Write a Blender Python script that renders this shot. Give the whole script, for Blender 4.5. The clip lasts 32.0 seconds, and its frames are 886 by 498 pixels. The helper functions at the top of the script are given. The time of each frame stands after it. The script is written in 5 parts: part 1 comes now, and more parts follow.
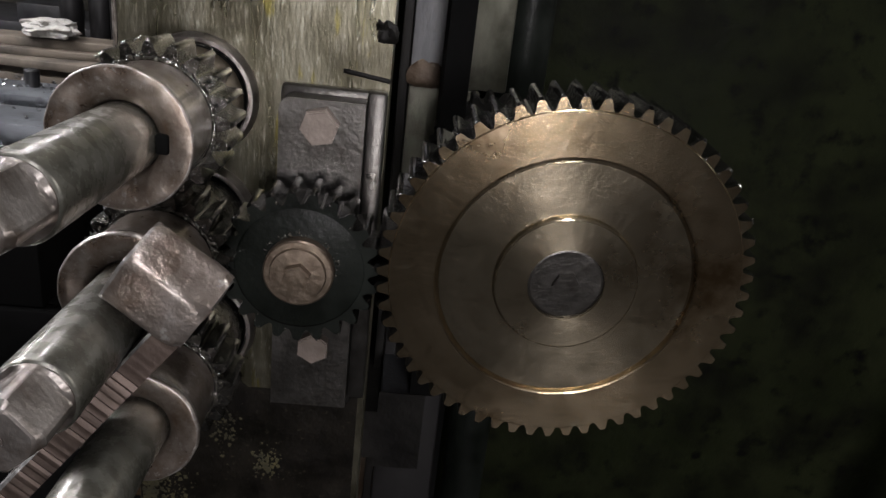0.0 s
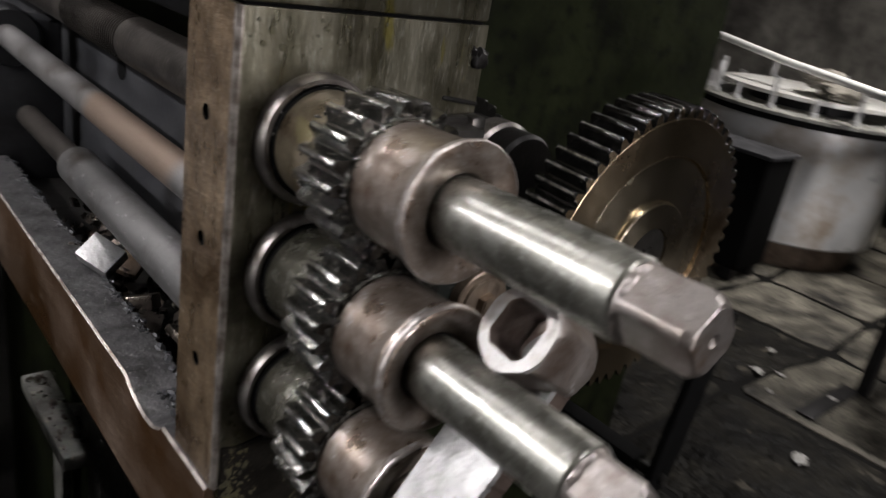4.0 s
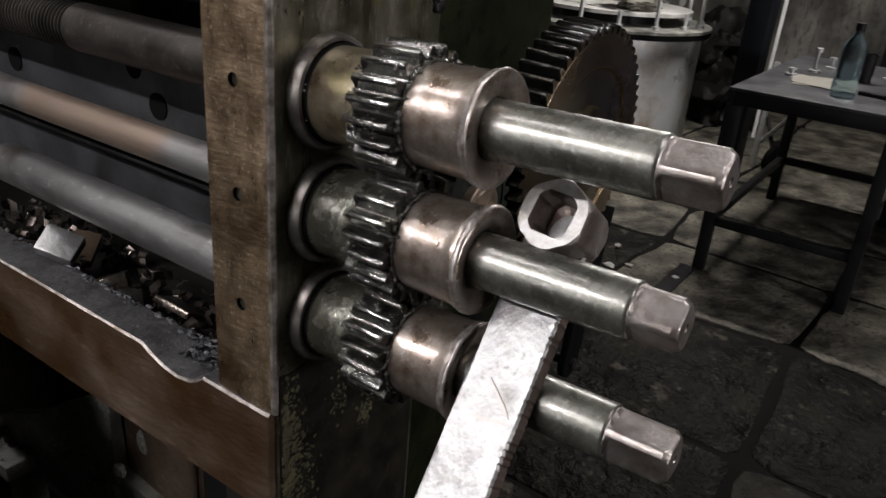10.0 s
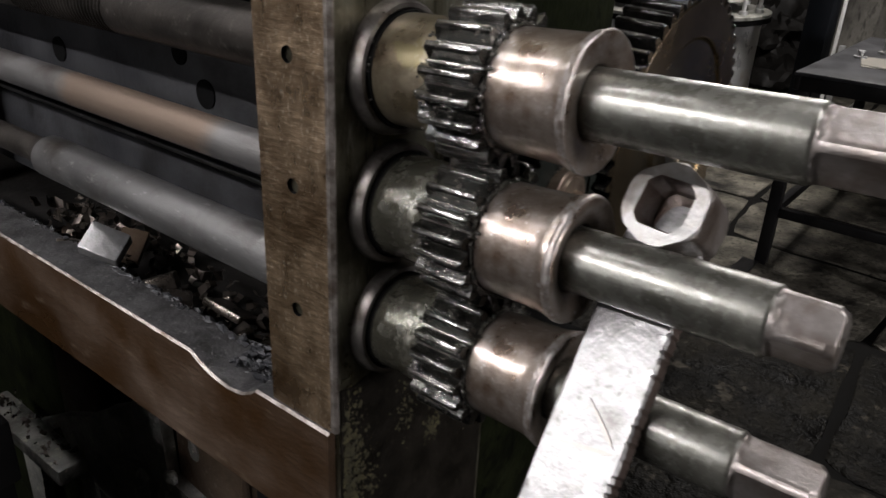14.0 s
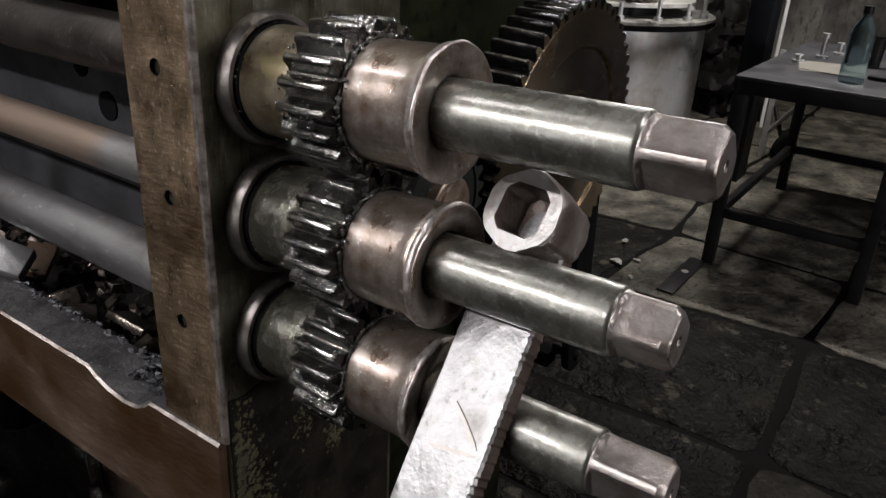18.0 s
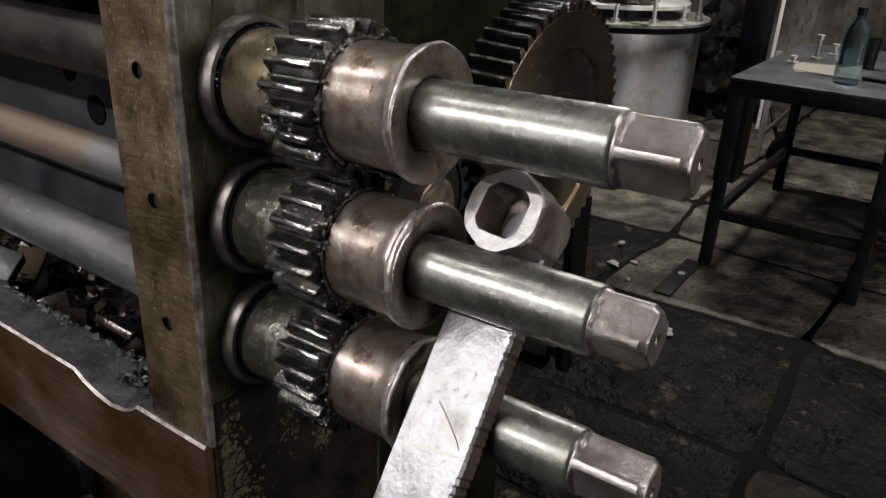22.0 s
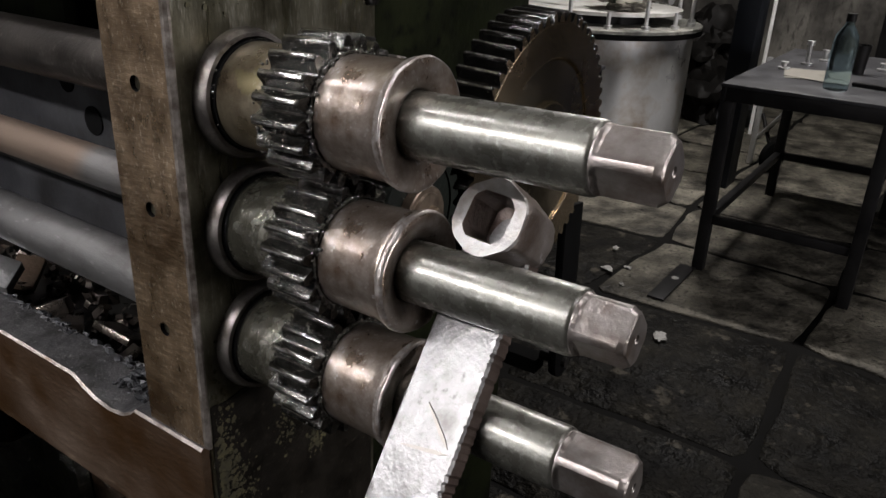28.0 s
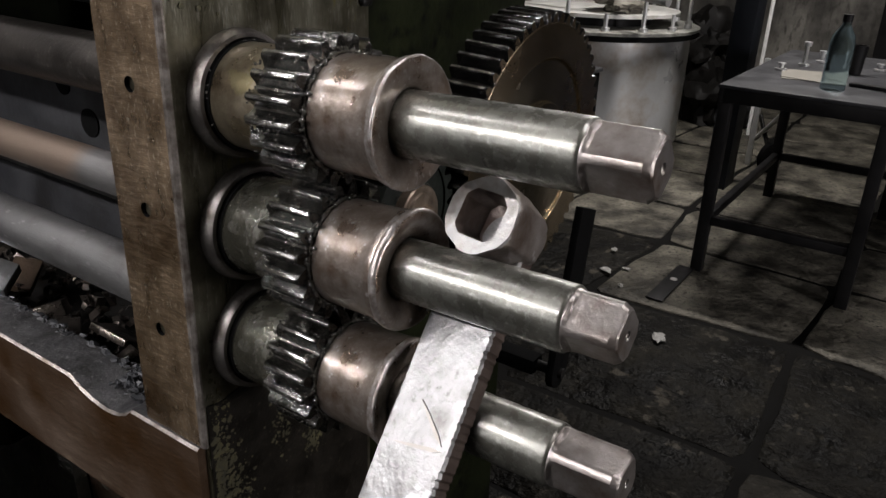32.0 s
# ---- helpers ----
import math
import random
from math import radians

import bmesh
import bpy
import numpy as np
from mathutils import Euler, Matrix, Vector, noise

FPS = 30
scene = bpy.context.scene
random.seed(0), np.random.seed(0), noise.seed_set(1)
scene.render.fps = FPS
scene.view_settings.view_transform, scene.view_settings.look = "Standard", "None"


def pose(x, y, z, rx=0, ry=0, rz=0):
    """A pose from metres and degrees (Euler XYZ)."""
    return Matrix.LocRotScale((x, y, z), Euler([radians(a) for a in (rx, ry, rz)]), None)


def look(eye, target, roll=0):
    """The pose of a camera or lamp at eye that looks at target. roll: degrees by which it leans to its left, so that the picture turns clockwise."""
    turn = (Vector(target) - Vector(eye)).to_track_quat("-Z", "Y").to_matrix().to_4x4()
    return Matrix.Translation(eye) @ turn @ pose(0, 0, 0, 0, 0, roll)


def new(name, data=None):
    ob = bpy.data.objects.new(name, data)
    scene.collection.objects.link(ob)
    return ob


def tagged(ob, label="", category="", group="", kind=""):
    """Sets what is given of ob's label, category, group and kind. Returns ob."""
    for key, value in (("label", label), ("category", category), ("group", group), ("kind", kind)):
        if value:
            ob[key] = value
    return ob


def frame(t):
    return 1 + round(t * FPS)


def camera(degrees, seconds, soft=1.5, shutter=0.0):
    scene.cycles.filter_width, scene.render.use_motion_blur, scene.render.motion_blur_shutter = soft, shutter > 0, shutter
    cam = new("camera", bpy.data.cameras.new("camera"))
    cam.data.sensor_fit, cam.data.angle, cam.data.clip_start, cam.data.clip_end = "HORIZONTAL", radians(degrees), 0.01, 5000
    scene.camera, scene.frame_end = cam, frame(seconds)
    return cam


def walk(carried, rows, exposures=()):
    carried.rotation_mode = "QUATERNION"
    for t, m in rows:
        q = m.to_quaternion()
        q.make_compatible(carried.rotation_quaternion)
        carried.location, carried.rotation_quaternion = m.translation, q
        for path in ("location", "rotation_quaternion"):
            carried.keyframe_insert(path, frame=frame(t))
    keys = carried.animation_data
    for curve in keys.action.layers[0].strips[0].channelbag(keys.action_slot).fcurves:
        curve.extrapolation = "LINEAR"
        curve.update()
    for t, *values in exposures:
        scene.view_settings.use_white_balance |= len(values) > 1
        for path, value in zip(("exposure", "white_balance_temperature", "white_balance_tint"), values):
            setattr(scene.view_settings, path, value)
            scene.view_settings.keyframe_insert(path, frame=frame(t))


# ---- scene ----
cam = camera(60.5, 32.0, 1.5, 0.5)
METRES, EYE, TILT, LEAN, TURN = 1.0, 1.25, 0.0, 0.0, -4.0
ROWS = [
    (0.0, 0.0, 0.0, 0.0, 2.53, -22.02, -6.26),
    (0.5, -0.0012, -0.0022, -0.0005, 2.39, -21.89, -6.33),
    (1.0, -0.0044, -0.0062, -0.0006, 1.99, -21.75, -6.65),
    (1.5, -0.0079, -0.014, -0.0005, 0.82, -21.72, -6.96),
    (2.0, -0.0276, -0.0346, 0.004, -0.67, -21.33, -6.28),
    (2.5, -0.0662, -0.05, 0.0033, -3.43, -21.31, -6.58),
    (3.0, -0.122, -0.0226, -0.0029, -9.17, -22.44, -7.77),
    (3.5, -0.2109, 0.0369, -0.0029, -23.16, -20.77, -6.58),
    (4.0, -0.2993, 0.0766, 0.0065, -35.41, -21.82, -9.01),
    (4.5, -0.431, 0.0863, 0.0184, -50.26, -23.49, -5.49),
    (6.5, -0.5097, 0.1083, 0.0266, -61.44, -23.18, -1.69),
    (7.0, -0.5099, 0.1173, 0.0207, -61.67, -23.93, -2.33),
    (7.5, -0.5117, 0.1135, 0.0166, -62.53, -24.08, -3.3),
    (8.0, -0.5101, 0.1131, 0.0128, -62.27, -24.46, -3.42),
    (8.5, -0.5118, 0.1187, 0.011, -61.97, -24.35, -3.97),
    (9.0, -0.5125, 0.1254, 0.0111, -63.43, -23.65, -4.02),
    (9.5, -0.4759, 0.1057, 0.0153, -55.96, -23.92, -4.65),
    (10.0, -0.4128, 0.0877, 0.0066, -50.48, -24.01, -4.42),
    (10.5, -0.3867, 0.0786, 0.0032, -48.3, -23.97, -3.71),
    (11.0, -0.3821, 0.087, -0.0014, -48.24, -24.27, -4.16),
    (11.5, -0.3878, 0.0934, -0.0015, -48.66, -24.14, -4.8),
    (12.0, -0.3948, 0.1019, -0.0032, -47.82, -24.33, -5.15),
    (12.5, -0.3878, 0.1667, -0.0159, -50.24, -23.8, -5.16),
    (13.0, -0.3824, 0.1778, -0.0232, -51.86, -24.81, -6.13),
    (13.5, -0.3854, 0.1749, -0.0217, -51.27, -24.35, -5.41),
    (14.0, -0.3847, 0.1312, -0.015, -47.4, -24.6, -2.59),
    (14.5, -0.3772, 0.1189, -0.0119, -47.53, -24.66, -2.61),
    (15.0, -0.3741, 0.1102, -0.008, -48.9, -24.26, -3.57),
    (15.5, -0.3723, 0.1083, -0.0095, -48.85, -24.47, -3.26),
    (17.5, -0.3637, 0.0984, -0.0094, -50.44, -24.06, -2.85),
    (18.0, -0.3615, 0.098, -0.0102, -50.44, -24.03, -2.69),
    (18.5, -0.3578, 0.0958, -0.0103, -50.62, -23.91, -2.45),
    (19.0, -0.3576, 0.0931, -0.0096, -50.49, -23.71, -2.35),
    (19.5, -0.3586, 0.09, -0.0094, -50.16, -23.57, -2.1),
    (20.0, -0.3593, 0.0887, -0.0102, -50.05, -23.8, -2.15),
    (20.5, -0.3579, 0.0886, -0.01, -50.07, -23.57, -2.23),
    (21.0, -0.3572, 0.0908, -0.0108, -50.1, -23.65, -2.25),
    (21.5, -0.3562, 0.0938, -0.0115, -50.33, -23.7, -2.36),
    (22.0, -0.3578, 0.0916, -0.0107, -50.68, -23.75, -2.4),
    (22.5, -0.3603, 0.0911, -0.0098, -50.58, -23.49, -2.32),
    (23.0, -0.3616, 0.0892, -0.0091, -50.68, -23.35, -2.27),
    (23.5, -0.3631, 0.0886, -0.0088, -50.62, -23.26, -2.3),
    (24.0, -0.3623, 0.0866, -0.007, -50.85, -23.25, -2.27),
    (24.5, -0.3646, 0.0875, -0.0068, -50.6, -23.13, -2.18),
    (26.5, -0.3656, 0.0854, -0.0061, -50.9, -23.1, -2.39),
    (27.0, -0.3633, 0.0859, -0.0068, -50.88, -23.04, -2.15),
    (27.5, -0.3636, 0.0846, -0.0073, -51.15, -23.22, -2.35),
    (28.0, -0.3644, 0.0825, -0.0062, -51.12, -23.25, -2.24),
    (28.5, -0.3643, 0.0832, -0.0074, -51.17, -23.26, -2.22),
    (29.0, -0.3648, 0.0838, -0.0072, -51.26, -23.18, -2.21),
    (29.5, -0.3647, 0.0853, -0.0081, -51.32, -23.28, -2.31),
    (30.0, -0.3643, 0.085, -0.0077, -51.21, -23.23, -2.17),
    (30.5, -0.3625, 0.084, -0.0084, -51.4, -23.19, -2.14),
    (31.0, -0.3624, 0.0817, -0.0089, -51.48, -23.16, -2.15),
    (31.5, -0.363, 0.0792, -0.0088, -51.31, -23.14, -1.94),
    (32.0, -0.3646, 0.0788, -0.0073, -51.28, -23.03, -2.0),
]
walk(cam, [(t, pose(0, 0, EYE, TILT, LEAN, TURN) @ pose(METRES * x, METRES * y, METRES * z, 90 + pitch, roll, yaw)) for t, x, y, z, yaw, pitch, roll in ROWS], [(0.0, 0.0), (3.0, 0.0), (3.8, 0.25), (4.5, 0.15), (7.0, 0.0), (32.0, 0.0)])

# ---------- world, lamps ----------
H = 1.25          # height of the first eye above the floor
world = bpy.data.worlds.new("world")
scene.world = world
world.use_nodes = True
sky = world.node_tree.nodes.new("ShaderNodeTexSky")
sky.sky_type = "NISHITA"
sky.sun_disc = False
sky.sun_elevation, sky.sun_rotation = radians(25), radians(180)
world.node_tree.links.new(sky.outputs[0], world.node_tree.nodes["Background"].inputs[0])
world.node_tree.nodes["Background"].inputs[1].default_value = 0.06


def area(name, eye, target, w, h, watts, colour, roll=0):
    la = bpy.data.lights.new(name, "AREA")
    la.shape, la.size, la.size_y, la.energy, la.color = "RECTANGLE", w, h, watts, colour
    ob = new(name, la)
    ob.matrix_world = look(eye, target, roll)
    return ob


TUBE_A = (-1.4, 0.9, 2.05)
TUBE_D = (0.15, -0.45, 2.2)
TUBE_C = (-0.55, 1.15, 2.3)
TUBE_B = (3.5, 0.9, 2.75)
area("tube_glow", (TUBE_A[0], TUBE_A[1], TUBE_A[2] - 0.03), (TUBE_A[0], TUBE_A[1], 0), 0.06, 1.2, 54, (1.0, 0.965, 0.99))
area("tube_glow_front", (TUBE_D[0], TUBE_D[1], TUBE_D[2] - 0.03), (TUBE_D[0], TUBE_D[1], 0), 0.06, 1.2, 13, (1.0, 0.965, 0.99))
area("tube_glow_bed", (TUBE_C[0], TUBE_C[1], TUBE_C[2] - 0.03), (TUBE_C[0], TUBE_C[1], 0), 0.06, 1.2, 10, (1.0, 0.965, 0.99))
area("tube_glow_far", (TUBE_B[0], TUBE_B[1], TUBE_B[2] - 0.03), (TUBE_B[0], TUBE_B[1], 0), 0.06, 1.2, 85, (1.0, 0.955, 0.93))
area("window_daylight", (-4.17, 1.3, 1.95), (-0.2, 0.45, 1.1), 1.1, 0.9, 20, (1.0, 0.97, 0.99))
area("door_daylight", (0.5, -4.45, 1.45), (0.25, 0, 1.15), 0.95, 1.0, 105, (1.0, 0.965, 1.0))

# ---------- materials ----------


def surf(name, c1, c2, scale=20, rough=(0.4, 0.6), metal=0.0, bump=0.15, bscale=80, stretch=(1, 1, 1), dirt=None, dscale=6, damt=0.5, coat=0.0, aniso=0.0, fine=None, famt=0.0, patch=None, pscale=30, pamt=0.3, spec=0.5, brush=None, crough=0.12, lump=None, band=None, wet=None):
    """A worn surface: two colours mixed by noise, a larger layer of dirt, grain and relief."""
    m = bpy.data.materials.new(name)
    m.use_nodes = True
    nt = m.node_tree
    bsdf = nt.nodes["Principled BSDF"]
    co = nt.nodes.new("ShaderNodeTexCoord")
    mp = nt.nodes.new("ShaderNodeMapping")
    mp.inputs["Scale"].default_value = stretch
    nt.links.new(co.outputs["Object"], mp.inputs[0])

    def noise_at(s, detail=6, vec=mp):
        n = nt.nodes.new("ShaderNodeTexNoise")
        n.inputs["Scale"].default_value, n.inputs["Detail"].default_value, n.inputs["Roughness"].default_value = s, detail, 0.62
        nt.links.new(vec.outputs[0], n.inputs[0])
        return n

    def ramp(src, a, b):
        r = nt.nodes.new("ShaderNodeMapRange")
        r.inputs["From Min"].default_value, r.inputs["From Max"].default_value = a, b
        nt.links.new(src.outputs[0], r.inputs[0])
        return r

    def mix(fac, a, b):
        x = nt.nodes.new("ShaderNodeMix")
        x.data_type = "RGBA"
        nt.links.new(fac.outputs[0], x.inputs[0])
        for sock, v in ((6, a), (7, b)):
            if isinstance(v, tuple):
                x.inputs[sock].default_value = (*v, 1)
            else:
                nt.links.new(v.outputs[2], x.inputs[sock])
        return x

    n1 = noise_at(scale)
    col = mix(ramp(n1, 0.35, 0.65), c1, c2)
    if fine:
        col = mix(ramp(noise_at(scale * 7, 3), 0.62 - 0.2 * famt, 0.72), col, fine)
    if dirt:
        plain = nt.nodes.new("ShaderNodeMapping")
        nt.links.new(co.outputs["Object"], plain.inputs[0])
        col = mix(ramp(noise_at(dscale, 8, plain), 0.62 - 0.25 * damt, 0.78 - 0.15 * damt), col, dirt)
    if patch:
        col = mix(ramp(noise_at(pscale, 5), 0.68 - 0.2 * pamt, 0.72 - 0.2 * pamt), col, patch)
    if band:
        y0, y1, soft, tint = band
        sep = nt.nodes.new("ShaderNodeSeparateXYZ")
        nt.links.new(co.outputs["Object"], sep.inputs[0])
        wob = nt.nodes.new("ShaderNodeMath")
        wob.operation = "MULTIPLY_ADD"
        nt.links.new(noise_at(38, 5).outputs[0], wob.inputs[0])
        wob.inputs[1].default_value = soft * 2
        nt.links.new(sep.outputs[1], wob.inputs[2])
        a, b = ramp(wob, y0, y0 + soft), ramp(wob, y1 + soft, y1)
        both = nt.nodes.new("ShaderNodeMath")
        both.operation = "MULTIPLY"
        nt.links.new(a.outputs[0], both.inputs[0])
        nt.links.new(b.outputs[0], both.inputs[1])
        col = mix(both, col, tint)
    nt.links.new(col.outputs[2], bsdf.inputs["Base Color"])
    grain = mp
    if brush:
        grain = nt.nodes.new("ShaderNodeMapping")
        grain.inputs["Scale"].default_value = brush
        grain.inputs["Rotation"].default_value = (radians(4), 0, 0)
        nt.links.new(co.outputs["Object"], grain.inputs[0])
    n2 = noise_at(bscale, 4, grain)
    rr = ramp(n1, 0.3, 0.7)
    rr.inputs["To Min"].default_value, rr.inputs["To Max"].default_value = rough
    nt.links.new(rr.outputs[0], bsdf.inputs["Roughness"])
    bsdf.inputs["Metallic"].default_value = metal
    bsdf.inputs["Specular IOR Level"].default_value = spec
    bsdf.inputs["Coat Weight"].default_value = coat
    bsdf.inputs["Coat Roughness"].default_value = crough
    if wet:
        film = ramp(noise_at(wet[0], 5), 0.40, 0.60)
        film.inputs["To Min"].default_value, film.inputs["To Max"].default_value = wet[1], wet[2]
        nt.links.new(film.outputs[0], bsdf.inputs["Coat Roughness"])
    bsdf.inputs["Anisotropic"].default_value = aniso
    if aniso:
        tg = nt.nodes.new("ShaderNodeTangent")
        tg.direction_type, tg.axis = "RADIAL", "Y"
        bsdf.inputs["Anisotropic Rotation"].default_value = 0.25
        nt.links.new(tg.outputs[0], bsdf.inputs["Tangent"])
    if bump:
        b = nt.nodes.new("ShaderNodeBump")
        b.inputs["Strength"].default_value, b.inputs["Distance"].default_value = bump, 0.16 / bscale
        nt.links.new(n2.outputs[0], b.inputs["Height"])
        if lump:
            big = nt.nodes.new("ShaderNodeBump")
            big.inputs["Strength"].default_value, big.inputs["Distance"].default_value = 1.0, lump[1]
            nt.links.new(noise_at(lump[0], 4).outputs[0], big.inputs["Height"])
            nt.links.new(big.outputs[0], b.inputs["Normal"])
        nt.links.new(b.outputs[0], bsdf.inputs["Normal"])
        nt.links.new(b.outputs[0], bsdf.inputs["Coat Normal"])
    return m


def glow(name, colour, strength):
    m = bpy.data.materials.new(name)
    m.use_nodes = True
    b = m.node_tree.nodes["Principled BSDF"]
    b.inputs["Base Color"].default_value = (*colour, 1)
    b.inputs["Emission Color"].default_value = (*colour, 1)
    b.inputs["Emission Strength"].default_value = strength
    return m


def glass(name, colour, rough=0.05):
    m = bpy.data.materials.new(name)
    m.use_nodes = True
    b = m.node_tree.nodes["Principled BSDF"]
    b.inputs["Base Color"].default_value = (*colour, 1)
    b.inputs["Transmission Weight"].default_value = 1
    b.inputs["Roughness"].default_value = rough
    b.inputs["IOR"].default_value = 1.1
    return m


OLIVE = surf("olive_worn_paint", (0.075, 0.069, 0.044), (0.165, 0.155, 0.118), 45, (0.24, 0.40), 0.80, 0.5, 300, (1.5, 1.5, 0.3), dirt=(0.024, 0.020, 0.011), dscale=18, damt=0.55, fine=(0.23, 0.22, 0.18), famt=0.3, patch=(0.135, 0.118, 0.034), pscale=34, pamt=0.45)
BROWNCAST = surf("brown_oiled_iron", (0.132, 0.089, 0.050), (0.315, 0.230, 0.146), 70, (0.22, 0.42), 0.78, 1.0, 170, (1, 1, 0.7), dirt=(0.070, 0.042, 0.020), dscale=22, damt=0.72, fine=(0.50, 0.41, 0.30), famt=0.24, brush=(1, 0.45, 1.8), coat=0.35, lump=(60, 0.0010))
RAILBROWN = surf("red_brown_oiled_rail", (0.065, 0.034, 0.015), (0.225, 0.165, 0.124), 10, (0.26, 0.46), 0.72, 0.8, 200, (1, 0.45, 1.4), dirt=(0.072, 0.035, 0.013), dscale=12, damt=0.7, fine=(0.27, 0.205, 0.145), famt=0.05, brush=(1, 0.4, 1.2), coat=0.35, lump=(40, 0.0008))
RUST = surf("rusty_brown_iron", (0.055, 0.034, 0.020), (0.12, 0.088, 0.062), 13, (0.4, 0.65), 0.4, 0.4, 90, dirt=(0.026, 0.015, 0.008), dscale=9, damt=0.6, fine=(0.17, 0.14, 0.115), famt=0.1, lump=(40, 0.002))
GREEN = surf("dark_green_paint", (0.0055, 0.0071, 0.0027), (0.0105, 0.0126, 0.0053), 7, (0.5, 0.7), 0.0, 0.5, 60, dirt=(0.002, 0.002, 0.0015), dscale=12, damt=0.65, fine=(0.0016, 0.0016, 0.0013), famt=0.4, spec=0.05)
STRIPBLUE = surf("blue_grey_plate", (0.17, 0.172, 0.184), (0.28, 0.28, 0.29), 30, (0.34, 0.5), 0.6, 0.4, 200, (2, 2, 0.5), dirt=(0.085, 0.078, 0.07), dscale=22, damt=0.5)
STRIP = surf("grey_green_plate", (0.11, 0.11, 0.084), (0.185, 0.18, 0.145), 30, (0.32, 0.5), 0.6, 0.4, 160, (2, 2, 0.8), dirt=(0.035, 0.032, 0.023), dscale=18, damt=0.5)
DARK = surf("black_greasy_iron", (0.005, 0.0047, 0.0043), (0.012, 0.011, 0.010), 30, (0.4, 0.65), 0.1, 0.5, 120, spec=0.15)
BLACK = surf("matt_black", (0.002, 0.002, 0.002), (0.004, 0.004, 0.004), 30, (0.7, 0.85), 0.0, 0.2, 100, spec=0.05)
GEAR = surf("oiled_gear_steel", (0.034, 0.033, 0.028), (0.105, 0.101, 0.089), 120, (0.16, 0.30), 0.9, 0.35, 520, dirt=(0.009, 0.008, 0.006), dscale=90, damt=0.55, coat=1.0, lump=(420, 0.00025), wet=(160, 0.03, 0.25))
# lighter colour for the tooth tips, with their glints painted in
TIPGLINT = surf("tooth_tip_glint", (0.14, 0.137, 0.124), (0.68, 0.67, 0.64), 160, (0.12, 0.26), 0.9, 0.5, 400, dirt=(0.02, 0.018, 0.015), dscale=150, damt=0.7, coat=1.0, crough=0.05)
BIGTEETH = surf("black_oiled_teeth", (0.006, 0.0058, 0.0052), (0.030, 0.029, 0.027), 160, (0.10, 0.22), 0.7, 0.6, 300, dirt=(0.004, 0.0038, 0.003), dscale=120, damt=0.5, coat=0.7, crough=0.05, spec=0.3)
GEARFACE = surf("greasy_green_black_face", (0.004, 0.005, 0.004), (0.010, 0.012, 0.010), 40, (0.4, 0.6), 0.1, 0.6, 260, spec=0.1, coat=0.06, crough=0.2)
BRONZE = surf("turned_bronze", (0.35, 0.275, 0.178), (0.56, 0.455, 0.318), 18, (0.20, 0.30), 0.99, 0.3, 300, dirt=(0.19, 0.13, 0.072), dscale=20, damt=0.6, aniso=0.7, fine=(0.54, 0.49, 0.36), famt=0.1)
GREYFACE = surf("turned_grey_face", (0.36, 0.31, 0.225), (0.56, 0.487, 0.365), 22, (0.20, 0.30), 0.99, 0.3, 300, dirt=(0.20, 0.155, 0.10), dscale=24, damt=0.6, aniso=0.7)
SHAFT = surf("oiled_ground_steel", (0.105, 0.103, 0.086), (0.185, 0.182, 0.156), 40, (0.28, 0.42), 0.78, 0.35, 420, dirt=(0.065, 0.063, 0.05), dscale=34, damt=0.5, coat=1.0, fine=(0.25, 0.247, 0.22), famt=0.2, lump=(330, 0.00008), wet=(150, 0.04, 0.5))
SQUARE = surf("pitted_square_steel", (0.17, 0.15, 0.136), (0.27, 0.25, 0.236), 70, (0.32, 0.46), 0.82, 0.5, 320, dirt=(0.12, 0.09, 0.07), dscale=50, damt=0.6, coat=0.4, crough=0.2, lump=(150, 0.0003))
COLLAR = surf("brown_forged_collar", (0.20, 0.147, 0.112), (0.445, 0.413, 0.374), 46, (0.25, 0.40), 0.82, 0.4, 380, dirt=(0.125, 0.080, 0.050), dscale=40, damt=0.78, fine=(0.52, 0.495, 0.46), famt=0.16, coat=0.9, patch=(0.085, 0.056, 0.04), pscale=150, pamt=0.14, lump=(90, 0.00022), wet=(60, 0.06, 0.20))
LIP = surf("worn_bright_lip", (0.25, 0.215, 0.19), (0.52, 0.495, 0.475), 110, (0.3, 0.46), 0.75, 0.8, 300, dirt=(0.13, 0.088, 0.062), dscale=120, damt=0.65, coat=0.3, lump=(200, 0.0005))
SLEEVE_1 = surf("yellowed_sleeve", (0.155, 0.123, 0.076), (0.30, 0.26, 0.185), 45, (0.22, 0.38), 0.78, 0.5, 240, dirt=(0.06, 0.042, 0.024), dscale=34, damt=0.65, coat=0.5, patch=(0.16, 0.135, 0.071), pscale=40, pamt=0.25)
SLEEVE_2 = surf("oily_dark_sleeve", (0.080, 0.077, 0.058), (0.165, 0.158, 0.125), 60, (0.16, 0.34), 0.78, 0.9, 330, dirt=(0.035, 0.032, 0.022), dscale=50, damt=0.5, coat=1.0, lump=(260, 0.0004), wet=(120, 0.04, 0.35))
RING = surf("worn_ring_steel", (0.13, 0.117, 0.107), (0.26, 0.24, 0.222), 70, (0.26, 0.42), 0.85, 0.7, 280, dirt=(0.035, 0.028, 0.021), dscale=60, damt=0.5)
SPANNER = surf("bright_forged_spanner", (0.175, 0.173, 0.170), (0.30, 0.297, 0.294), 34, (0.34, 0.52), 0.8, 0.4, 120, dirt=(0.13, 0.124, 0.116), dscale=60, damt=0.45, fine=(0.12, 0.117, 0.114), famt=0.15, patch=(0.36, 0.357, 0.354), pscale=45, pamt=0.35, lump=(70, 0.0008))
